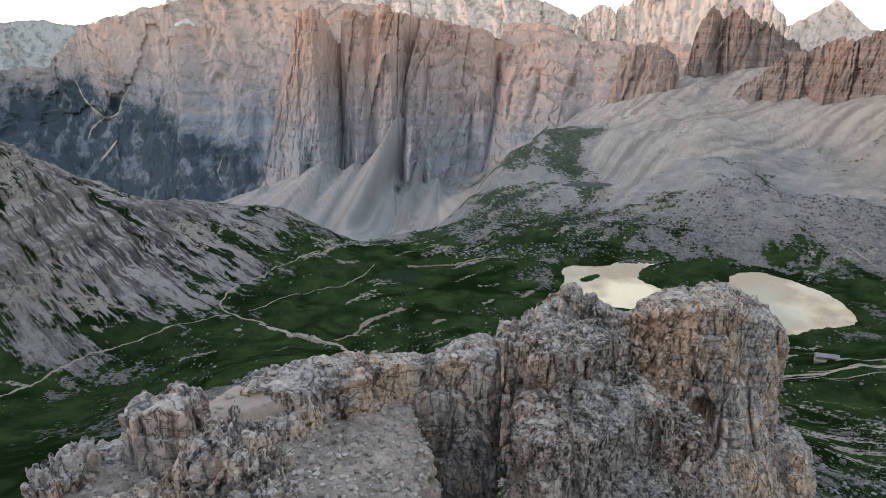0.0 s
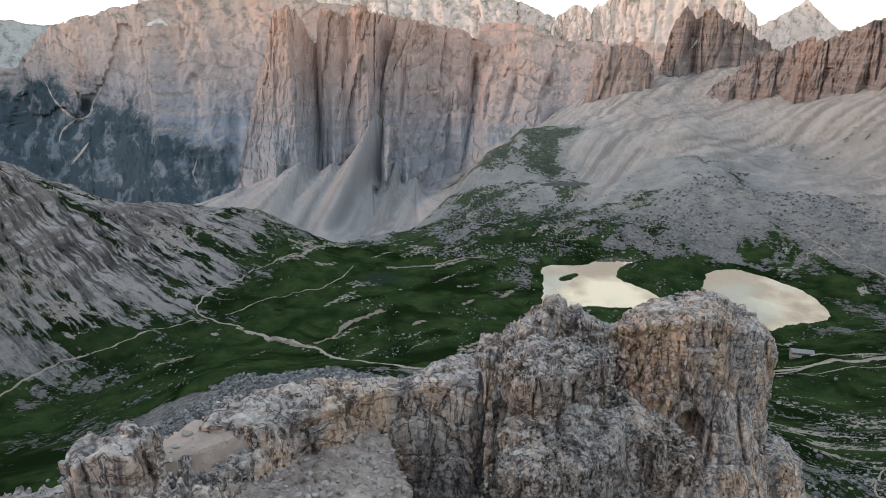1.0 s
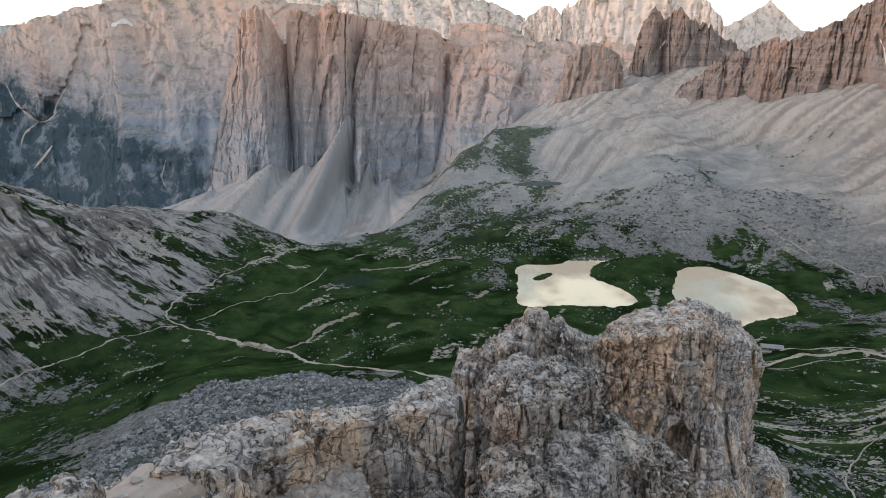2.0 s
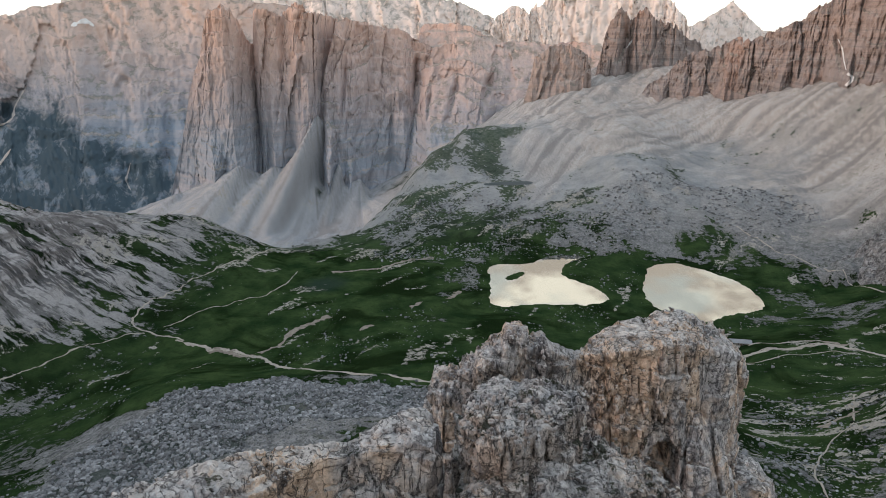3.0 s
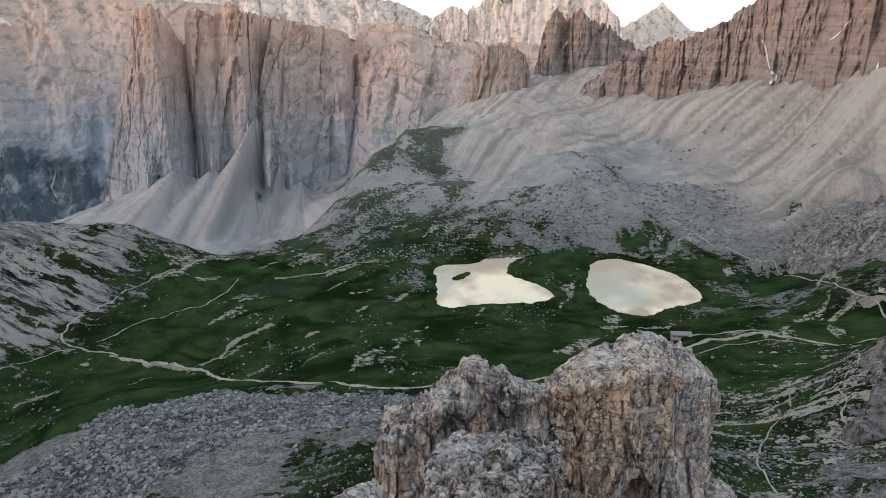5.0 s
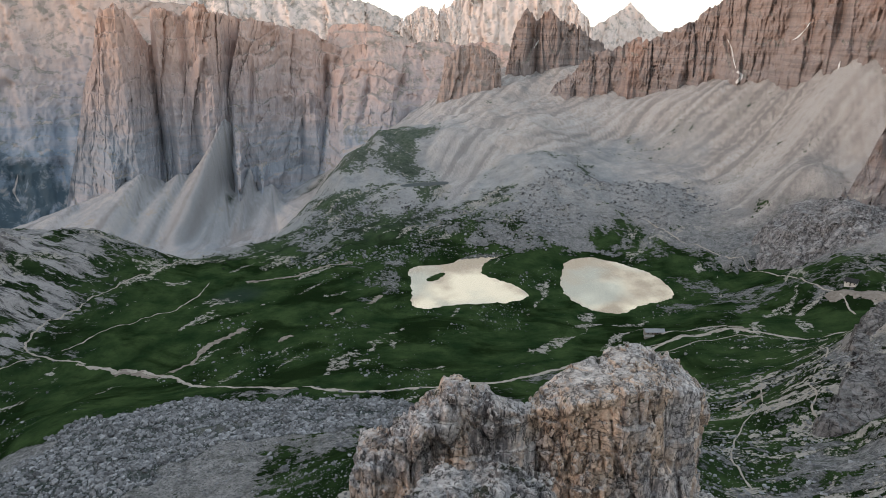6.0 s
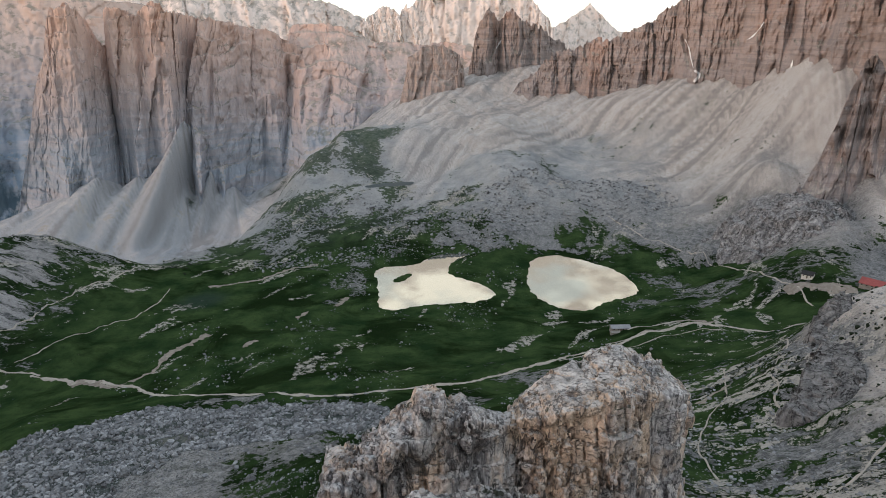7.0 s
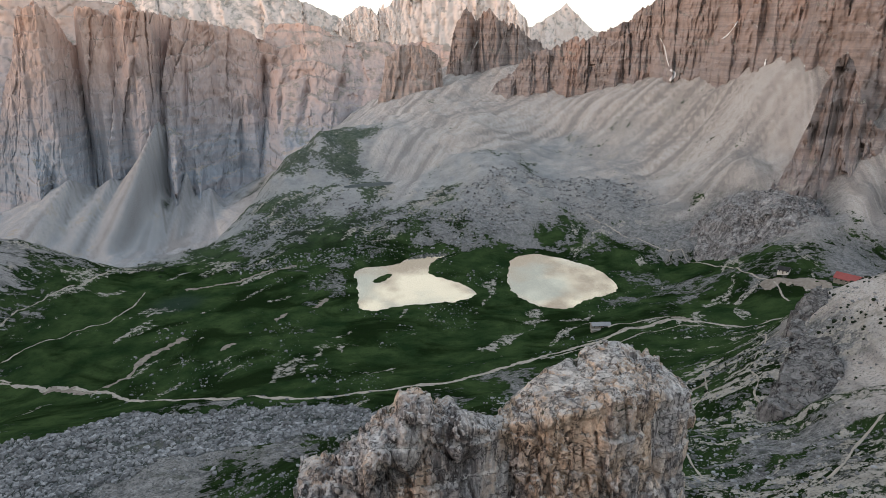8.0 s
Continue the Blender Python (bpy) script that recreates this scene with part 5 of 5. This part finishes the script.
def open_curve(points, spacing):
    p = np.array(points, float)
    q = np.concatenate([[2 * p[0] - p[1]], p, [2 * p[-1] - p[-2]]])
    fine = []
    for i in range(1, len(q) - 2):
        u = np.linspace(0, 1, 24, endpoint=False)[:, None]
        a, b, c, d = q[i - 1:i + 3]
        fine.append(0.5 * (2 * b + (c - a) * u + (2 * a - 5 * b + 4 * c - d) * u ** 2 + (3 * b - a - 3 * c + d) * u ** 3))
    fine = np.concatenate(fine + [p[-1:]])
    s = np.r_[0, np.cumsum(np.hypot(*np.diff(fine, axis=0).T))]
    t = np.arange(0, s[-1], spacing)
    return np.c_[np.interp(t, s, fine[:, 0]), np.interp(t, s, fine[:, 1])], t


def footpath(name, points, width, label, seed, ragged=0.5, category="path"):
    """A trodden ribbon that follows the ground, with worn uneven edges."""
    p, s = open_curve(points, 1.6)
    d = np.gradient(p, axis=0)
    n = np.stack([-d[:, 1], d[:, 0]], -1) / np.hypot(*d.T)[:, None]
    ragged = ragged * (1.35 if width < 5 else 0.8)
    left = width / 2 * (1 + ragged * fbm(s / 7, 0 * s, 0 * s + seed, 4, seed, 0.8))
    right = width / 2 * (1 + ragged * fbm(s / 7, 0 * s + 5, 0 * s + seed, 4, seed + 1, 0.8))
    drift = width * 0.25 * fbm(s / 16, 0 * s + 9, 0 * s, 2, seed + 2)
    rows = []
    for k, lift in ((-1, -0.25), (-0.8, 0.28), (0, 0.34), (0.8, 0.28), (1, -0.25)):
        w = np.maximum(left if k < 0 else right, 0.15) * k + drift
        q = p + n * w[:, None]
        rows.append(np.c_[q, heights(q[:, 0].copy(), q[:, 1].copy())[0] + lift])
    me = quad_mesh(name, np.concatenate(rows), grid_faces(5, len(p)), MAT_SOIL if category == "soil" else MAT_PATH)
    return tagged(new(name, me), label, category, kind="structure")


MAIN = [(-306, 590), (-276, 579), (-245, 563), (-207, 544), (-171, 509), (-135, 480), (-90, 455), (-57, 437), (-30, 428), (-7, 427), (25, 428), (58, 430), (78, 435), (97, 447),
        (126, 460), (160, 474), (191, 483), (226, 494), (261, 508), (300, 520), (319, 497), (345, 470), (362, 462), (396, 474), (430, 500), (450, 520)]
footpath("path", MAIN, 5.2, "broad trodden gravel path crossing the meadow", 1, 0.6)
footpath("path", [(-446, 395), (-447, 426), (-446, 466), (-426, 512), (-394, 559), (-365, 600), (-346, 604)], 1.6, "pale footpath along the foot of the hillside", 2)
footpath("path", [(-300, 592), (-341, 607), (-376, 635), (-374, 688), (-344, 742), (-316, 791), (-293, 880)], 2.2, "pale footpath leading down the valley", 3)
footpath("path", [(-335, 621), (-320, 633), (-312, 647), (-303, 656), (-284, 667), (-267, 688), (-249, 699), (-245, 717), (-236, 752), (-236, 799)], 1.3, "narrow winding footpath through the meadow", 4)
footpath("path", [(385, 945), (404, 890), (424, 837), (449, 775), (451, 689), (428, 602), (425, 551), (410, 509)], 1.5, "thin straight footpath over the rubble", 5, 0.35)
footpath("path", [(155, 466), (202, 478), (237, 503), (270, 514), (293, 517)], 1.8, "side path beside the broad gravel path", 6)
footpath("bare_soil", [(297, 545), (306, 530), (313, 512)], 8.0, "worn bare ground where the paths meet", 19, 0.9, "soil")
footpath("path", [(208, 497), (239, 499), (277, 517), (298, 522)], 1.4, "thin braid beside the broad gravel path", 20)
footpath("path", [(308, 490), (284, 498), (240, 476), (210, 477)], 1.3, "thin braid beside the broad gravel path", 21)
footpath("path", [(238, 523), (273, 532), (317, 555)], 2.0, "short path to the shed", 7)
footpath("path", [(285, 385), (265, 352), (238, 324), (226, 311), (216, 292), (208, 283), (206, 273)], 0.8, "eroded footpath down the slope", 8)
footpath("path", [(238, 373), (221, 344), (205, 318), (188, 305), (159, 267), (153, 249), (147, 228)], 0.8, "eroded footpath over rubble", 9)
footpath("path", [(212, 214), (193, 204), (175, 192), (164, 188)], 1.4, "narrow footpath across the grass", 10, 0.3)
footpath("bare_soil", [(-206, 552), (-194, 573), (-187, 597), (-174, 620), (-158, 643)], 7.0, "strip of bare eroded soil in the meadow", 11, 0.9, "soil")
footpath("bare_soil", [(415, 556), (433, 551), (444, 537), (451, 522), (458, 516)], 17.0, "worn bare ground round the hut", 12, 0.5, "soil")
footpath("bare_soil", [(-262, 571), (-235, 556), (-212, 546)], 8.0, "bare eroded soil beside the path", 13, 0.9, "soil")
footpath("bare_soil", [(-118, 600), (-106, 612)], 7.0, "small patch of bare soil", 14, 0.8, "soil")
footpath("bare_soil", [(196, 330), (222, 341)], 6.0, "pale bare slab of eroded slope", 15, 0.8, "soil")
footpath("bare_soil", [(-20, 735), (-32, 705)], 9.0, "pale rocky scar in the turf", 16, 0.9, "soil")
footpath("bare_soil", [(-60, 690), (-74, 672)], 5.0, "pale rocky scar in the turf", 17, 0.9, "soil")
footpath("bare_soil", [(-190, 800), (-120, 838), (-60, 880)], 7.0, "long pale rocky scar in the turf", 18, 1.0, "soil")


# ---- loose rock ----
def stone_shapes(count, seed):
    """A few faceted stones: twelve corners of a ball, pushed about."""
    rng = np.random.default_rng(seed)
    bm = bmesh.new()
    bmesh.ops.create_icosphere(bm, subdivisions=1, radius=1.0)
    v = np.array([a.co[:] for a in bm.verts])
    f = np.array([[a.index for a in g.verts] for g in bm.faces])
    bm.free()
    return [v * rng.uniform(0.55, 1.15, (len(v), 1)) * rng.uniform(0.6, 1.3, 3) for _ in range(count)], f


def scatter(name, x, y, z, size, material, label, category, seed, parent=None):
    """Many stones joined into one sheet of loose rock."""
    rng = np.random.default_rng(seed)
    shapes, f = stone_shapes(9, seed)
    n, m = len(x), len(shapes[0])
    pick = rng.integers(0, len(shapes), n)
    turn = rng.uniform(0, 2 * np.pi, n)
    base = np.stack(shapes)[pick]
    c, s = np.cos(turn)[:, None], np.sin(turn)[:, None]
    flat = rng.uniform(0.55, 0.95, n)[:, None]
    vx = (base[:, :, 0] * c - base[:, :, 1] * s) * size[:, None] + x[:, None]
    vy = (base[:, :, 0] * s + base[:, :, 1] * c) * size[:, None] + y[:, None]
    vz = base[:, :, 2] * flat * size[:, None] + z[:, None] + 0.25 * size[:, None]
    verts = np.stack([vx, vy, vz], -1).reshape(-1, 3)
    faces = (f[None] + (np.arange(n) * m)[:, None, None]).reshape(-1, 3)
    ob = new(name, quad_mesh(name, verts, faces, material, smooth=False))
    return tagged(ob, label, category, kind="stuff")


def strewn(count, box, seed, keep, low, high, power=3.0):
    rng = np.random.default_rng(seed)
    x, y = rng.uniform(box[0], box[1], count), rng.uniform(box[2], box[3], count)
    ok = keep(x, y)
    x, y = x[ok], y[ok]
    size = low + (high - low) * rng.uniform(0, 1, len(x)) ** power
    return x, y, heights(x.copy(), y.copy())[0], size


x, y, z, size = strewn(70000, (-250, 40, 215, 450), 5, lambda x, y: (fbm(x / 9, y / 9, 0 * x, 3, 19) > -0.75) & (inside_distance(TALUS_EDGE, x, y) + 12 * fbm(x / 30, y / 30, 0 * x, 4, 44) + np.where(y < 340, 18 * fbm(x / 90, y / 90, 0 * x, 3, 41), 0) > 0), 0.22, 2.1, 5.0)
scatter("boulder_field", x, y, z, size, MAT_STONE, "dense field of grey limestone boulders below the crag", "boulders", 6)
x, y, z, size = strewn(18000, (-420, 330, 260, 900), 15, lambda x, y: (fbm(x / 60, y / 60, 0 * x, 3, 8) > 0.2) & (np.maximum(inside_distance(SHORES[0], x, y), inside_distance(SHORES[1], x, y)) < -6), 0.28, 1.9, 6)
scatter("scattered_stones", x, y, z, size, MAT_STONE, "pale limestone stones strewn over the meadow", "stones", 16)
x, y, z, size = strewn(11000, (-150, 520, 860, 1140), 25, lambda x, y: (fbm(x / 80, y / 80, 0 * x, 3, 12) > -0.1) & (np.hypot(x - 55, y - 1185) > 70), 0.6, 3.2, 4)
scatter("karst_rubble", x, y, z, size, MAT_STONE, "grey limestone rubble on the plateau behind the lakes", "boulders", 26)
x, y, z, size = strewn(13000, (-170, 70, 170, 345), 45, lambda x, y: fbm(x / 25, y / 25, 0 * x, 4, 15) > -0.3, 0.14, 1.1, 5)
scatter("gravel_stones", x, y, z, size, MAT_STONE, "small pale stones among gravel and turf patches", "stones", 46)
x, y, z, size = strewn(7000, (90, 300, 170, 380), 35, lambda x, y: fbm(x / 40, y / 40, 0 * x, 3, 14) > -0.2, 0.25, 1.5, 4)
scatter("slope_stones", x, y, z, size, MAT_STONE, "small stones on the patchy slope below the hut", "stones", 36)


MAT_PINE = plain_material("dwarf_pine_needles", (0.008, 0.014, 0.008), (0.02, 0.03, 0.014), 1.5, 0.2)
x, y, z, size = strewn(900, (205, 330, 215, 365), 55, lambda x, y: fbm(x / 18, y / 18, 0 * x, 3, 17) > 0.2, 0.4, 1.7, 2)
scatter("dwarf_shrubs", x, y, z, size, MAT_PINE, "dark low dwarf pine bushes dotted over the slope", "shrubs", 56)
x, y, z, size = strewn(900, (-330, -60, 860, 1120), 57, lambda x, y: fbm(x / 30, y / 30, 0 * x, 3, 18) > 0.3, 0.8, 2.6, 2)
scatter("dwarf_shrubs", x, y, z, size, MAT_PINE, "dark low dwarf pine bushes along the lip of the valley", "shrubs", 58)


def boulder(place, size, seed):
    bm = bmesh.new()
    bmesh.ops.create_icosphere(bm, subdivisions=4, radius=size)
    for v in bm.verts:
        n = v.co.normalized()
        q = n * 1.3 + Vector((seed * 3.1, 0, 0))
        cell = noise.voronoi(q * 1.2)[0]
        v.co *= 0.72 + 0.5 * (cell[1] - cell[0]) + 0.12 * noise.noise(q * 3)
        v.co.z *= 0.8
    ob = part("boulder", bm, MAT_STONE, None)
    ob.location = place
    return tagged(ob, "large grey boulder lying on the patchy grass", "boulder", "big boulders")


for k, (bx, by, bs) in enumerate([(-55, 272, 2.6), (-31, 290, 1.8), (-120, 300, 3.2), (-160, 318, 3.6), (12, 300, 1.6), (-90, 415, 3.0), (-150, 402, 3.4), (-30, 405, 2.8), (120, 236, 2.4), (150, 300, 2.0)]):
    boulder((bx, by, float(heights(np.array([float(bx)]), np.array([float(by)]))[0][0]) + bs * 0.45), bs, k)


# ---- chips and blocks on the summit rocks ----
def strewn_on(obs, count, box, seed, low, high, label, name):
    from mathutils.bvhtree import BVHTree
    rng = np.random.default_rng(seed)
    trees = []
    for ob in obs:
        me = ob.data
        trees.append(BVHTree.FromPolygons([v.co[:] for v in me.vertices], [p.vertices[:] for p in me.polygons]))
    pts = []
    for px, py in zip(rng.uniform(box[0], box[1], count), rng.uniform(box[2], box[3], count)):
        best = None
        for t in trees:
            hit, normal, _, _ = t.ray_cast((px, py, 300), (0, 0, -1))
            if hit and normal.z > 0.55 and (best is None or hit.z > best):
                best = hit.z
        if best is not None:
            pts.append((px, py, best))
    p = np.array(pts)
    size = low + (high - low) * rng.uniform(0, 1, len(p)) ** 4
    return scatter(name, p[:, 0], p[:, 1], p[:, 2], size, MAT_SCRAP, label, "stones", seed)


strewn_on([o for o in ridge.children if o.name.startswith("hollow")], 9000, (-19, -3, 8, 34), 71, 0.03, 0.24, "pale broken stones filling the hollow of the ridge", "ridge_rubble")
strewn_on([o for o in ridge.children if not o.name.startswith("perched")], 300, (-19, -5, 12, 34), 73, 0.06, 0.32, "angular broken blocks lying about the ridge", "ridge_blocks")
strewn_on([o for o in block.children] + [o for o in tower.children], 3600, (-4, 24, 27, 62), 72, 0.04, 0.2, "loose chips lying on ledges of the tower", "ledge_rubble")


# ---- huts ----
def box_into(bm, x0, x1, y0, y1, z0, z1):
    v = [bm.verts.new(c) for c in ((x0, y0, z0), (x1, y0, z0), (x1, y1, z0), (x0, y1, z0), (x0, y0, z1), (x1, y0, z1), (x1, y1, z1), (x0, y1, z1))]
    for f in ((3, 2, 1, 0), (4, 5, 6, 7), (0, 1, 5, 4), (1, 2, 6, 5), (2, 3, 7, 6), (3, 0, 4, 7)):
        bm.faces.new([v[i] for i in f])


def boxes(name, cells, material, parent, label=""):
    bm = bmesh.new()
    for c in cells:
        box_into(bm, *c)
    return part(name, bm, material, parent, label)


MAT_RED = plain_material("red_sheet_roof", (0.24, 0.055, 0.05), (0.32, 0.085, 0.075), 0.8, 0.02, 0.5)
MAT_GREYROOF = plain_material("grey_shingle_roof", (0.20, 0.205, 0.215), (0.32, 0.325, 0.335), 1.2, 0.03, 0.7)
MAT_DARKROOF = plain_material("dark_shingle_roof", (0.022, 0.022, 0.024), (0.05, 0.048, 0.048), 1.2, 0.03)
MAT_LIME = plain_material("whitewashed_wall", (0.66, 0.64, 0.60), (0.78, 0.76, 0.72), 0.9, 0.02)
MAT_MASON = plain_material("stone_masonry", (0.20, 0.185, 0.17), (0.34, 0.32, 0.29), 1.6, 0.06)
MAT_DARK = plain_material("dark_window_glass", (0.015, 0.017, 0.02), (0.03, 0.032, 0.036), 1.0, 0.0, 0.15)
MAT_WOOD = plain_material("weathered_timber", (0.10, 0.075, 0.055), (0.18, 0.14, 0.10), 2.0, 0.02)


def house(name, label, place, turn, length, depth, wall_h, roof_h, roof_mat, wall_mat, windows, chimney=True, sink=4.0):
    base = new(name)
    base.matrix_basis = pose(*place, 0, 0, turn)
    tagged(base, label, "hut")
    hl, hd = length / 2, depth / 2
    boxes("wall", [(-hl, hl, -hd, hd, -sink, wall_h)], wall_mat, base)
    bm = bmesh.new()
    ends = []
    for x in (-hl - 0.7, hl + 0.7):
        ends.append([bm.verts.new(c) for c in ((x, -hd - 0.8, wall_h - 0.3), (x, 0, wall_h + roof_h), (x, hd + 0.8, wall_h - 0.3), (x, hd + 0.8, wall_h - 0.55), (x, 0, wall_h + roof_h - 0.3), (x, -hd - 0.8, wall_h - 0.55))])
    for i in range(6):
        j = (i + 1) % 6
        bm.faces.new((ends[0][i], ends[0][j], ends[1][j], ends[1][i]))
    bm.faces.new(ends[0])
    bm.faces.new(ends[1][::-1])
    roof = part("roof", bm, roof_mat, base)
    for x in (-hl, hl):
        bm = bmesh.new()
        bm.faces.new([bm.verts.new(q) for q in ((x, -hd, wall_h), (x, hd, wall_h), (x, 0, wall_h + roof_h - 0.3))])
        part("gable", bm, wall_mat, base)
    if chimney:
        boxes("chimney", [(hl * 0.3, hl * 0.3 + 0.9, -0.5, 0.4, wall_h + roof_h - 1.0, wall_h + roof_h + 1.2)], wall_mat, roof)
    for k in range(windows):
        x = -hl + length * (k + 0.5) / windows
        for side in (-1, 1):
            w = boxes("window", [(x - 0.5, x + 0.5, side * hd - 0.05, side * hd + 0.05, wall_h - 2.2, wall_h - 0.9)], MAT_DARK, base)
            boxes("sill", [(x - 0.6, x + 0.6, side * hd - 0.12, side * hd + 0.12, wall_h - 2.32, wall_h - 2.21)], MAT_LIME, w)
    boxes("door", [(-0.6, 0.6, -hd - 0.06, -hd + 0.05, 0.0, 2.1)], MAT_WOOD, base)
    return base


def level(x, y):
    return float(heights(np.array([float(x)]), np.array([float(y)]))[0][0])


house("mountain_hut", "large mountain hut with a red metal roof on the saddle", (477, 510, level(477, 510) - 3.0), -58, 34, 13, 6.0, 4.2, MAT_RED, MAT_MASON, 8)
house("chapel", "small whitewashed house with a dark roof by the path", (443, 564, level(443, 564) + 0.3), -50, 10, 8, 4.0, 3.0, MAT_DARKROOF, MAT_LIME, 3, False)
shed = house("lake_shed", "low stone hut with a grey roof near the lake", (234, 530, level(234, 530) + 0.6), -6, 17, 7, 3.0, 1.6, MAT_GREYROOF, MAT_MASON, 4, False)
boxes("terrace", [(-10, 11, -7.5, -3.5, -3, 0.15)], MAT_MASON, shed)


# ---- gullies and old snow on the far faces ----
MAT_SNOW = plain_material("old_snow", (0.70, 0.69, 0.68), (0.85, 0.84, 0.83), 0.2, 0.2, 0.7)
MAT_CHUTE = plain_material("pale_gully_gravel", (0.40, 0.375, 0.355), (0.52, 0.485, 0.455), 0.05, 0.5)


def face_trees():
    from mathutils.bvhtree import BVHTree
    out = []
    for ob in scene.objects:
        if ob.name.split(".")[0] in ("mountain", "backdrop"):
            me = ob.data
            out.append(BVHTree.FromPolygons([v.co[:] for v in me.vertices], [p.vertices[:] for p in me.polygons]))
    return out


FACES = face_trees()


def on_face(az, el):
    """The place on the mountains in that direction from the start of the flight."""
    a, e = radians(az), radians(el)
    way = Vector((math.sin(a) * math.cos(e), math.cos(a) * math.cos(e), math.sin(e)))
    best = None
    for t in FACES:
        hit, _, _, dist = t.ray_cast((0, 0, 300), way)
        if hit and (best is None or dist < best[1]):
            best = (hit, dist)
    return None if best is None else best[0] - way * 3.0


def drape(name, points, wide, material, label, category, seed):
    """A narrow strip that lies in a gully, through directions of azimuth and elevation."""
    p, s = open_curve(points, 0.06)
    d = np.gradient(p, axis=0)
    n = np.stack([-d[:, 1], d[:, 0]], -1) / (np.hypot(*d.T)[:, None] + 1e-9)
    k = np.linspace(0, 1, len(p))
    w = wide * (0.35 + 0.55 * np.sin(np.pi * np.clip(k * 0.9 + 0.08, 0, 1))) * (1 + 0.5 * fbm(s / 0.25, 0 * s, 0 * s + seed, 3, seed, 0.7))
    rows, cols = [], 5
    for q, m, h in zip(p, n, w):
        row = [on_face(*(q + m * h * c)) for c in np.linspace(-0.5, 0.5, cols)]
        if all(r is not None for r in row):
            rows.append(row)
    if len(rows) < 2:
        return None
    verts = np.array([v[:] for row in rows for v in row])
    me = quad_mesh(name, verts, grid_faces(len(rows), cols), material)
    return tagged(new(name, me), label, category, kind="structure")


for k, (pts, wide) in enumerate([
    ([(-39.0, -3.7), (-38.6, -5.0), (-37.5, -6.3), (-36.5, -6.0), (-36.1, -5.1), (-35.2, -3.8)], 0.16),
    ([(-37.5, -6.3), (-38.5, -7.1), (-38.9, -7.9)], 0.13),
    ([(-38.4, -9.7), (-37.6, -8.9), (-36.9, -8.1)], 0.17),
    ([(-29.4, -12.0), (-29.6, -11.2), (-29.4, -10.7), (-29.1, -9.9)], 0.13),
]):
    drape("gully_scree", pts, wide, MAT_CHUTE, "pale gravel chute running down a rock gully", "scree", 100 + k)
for k, (pts, wide) in enumerate([
    ([(28.22, -2.84), (28.61, -3.19), (28.23, -3.78)], 0.33),
    ([(27.24, -0.47), (27.61, -1.13), (27.87, -2.0), (28.12, -2.66)], 0.10),
    ([(25.74, -4.92), (26.47, -4.95)], 0.12),
    ([(23.97, -4.73), (24.51, -4.49)], 0.13),
    ([(32.68, 0.79), (32.43, 0.29), (32.01, -0.29), (31.63, -0.55)], 0.10),
    ([(37.29, -2.74), (37.65, -2.36)], 0.18),
    ([(38.34, -4.05), (38.63, -3.54)], 0.15),
    ([(34.94, -2.5), (34.98, -1.95)], 0.13),
    ([(12.66, -0.57), (12.25, -1.25)], 0.12),
    ([(-31.6, 0.46), (-30.65, 0.8), (-30.06, 0.42)], 0.30),
]):
    drape("snow_patch", pts, wide, MAT_SNOW, "small patch of old snow in a gully", "snow", 120 + k)
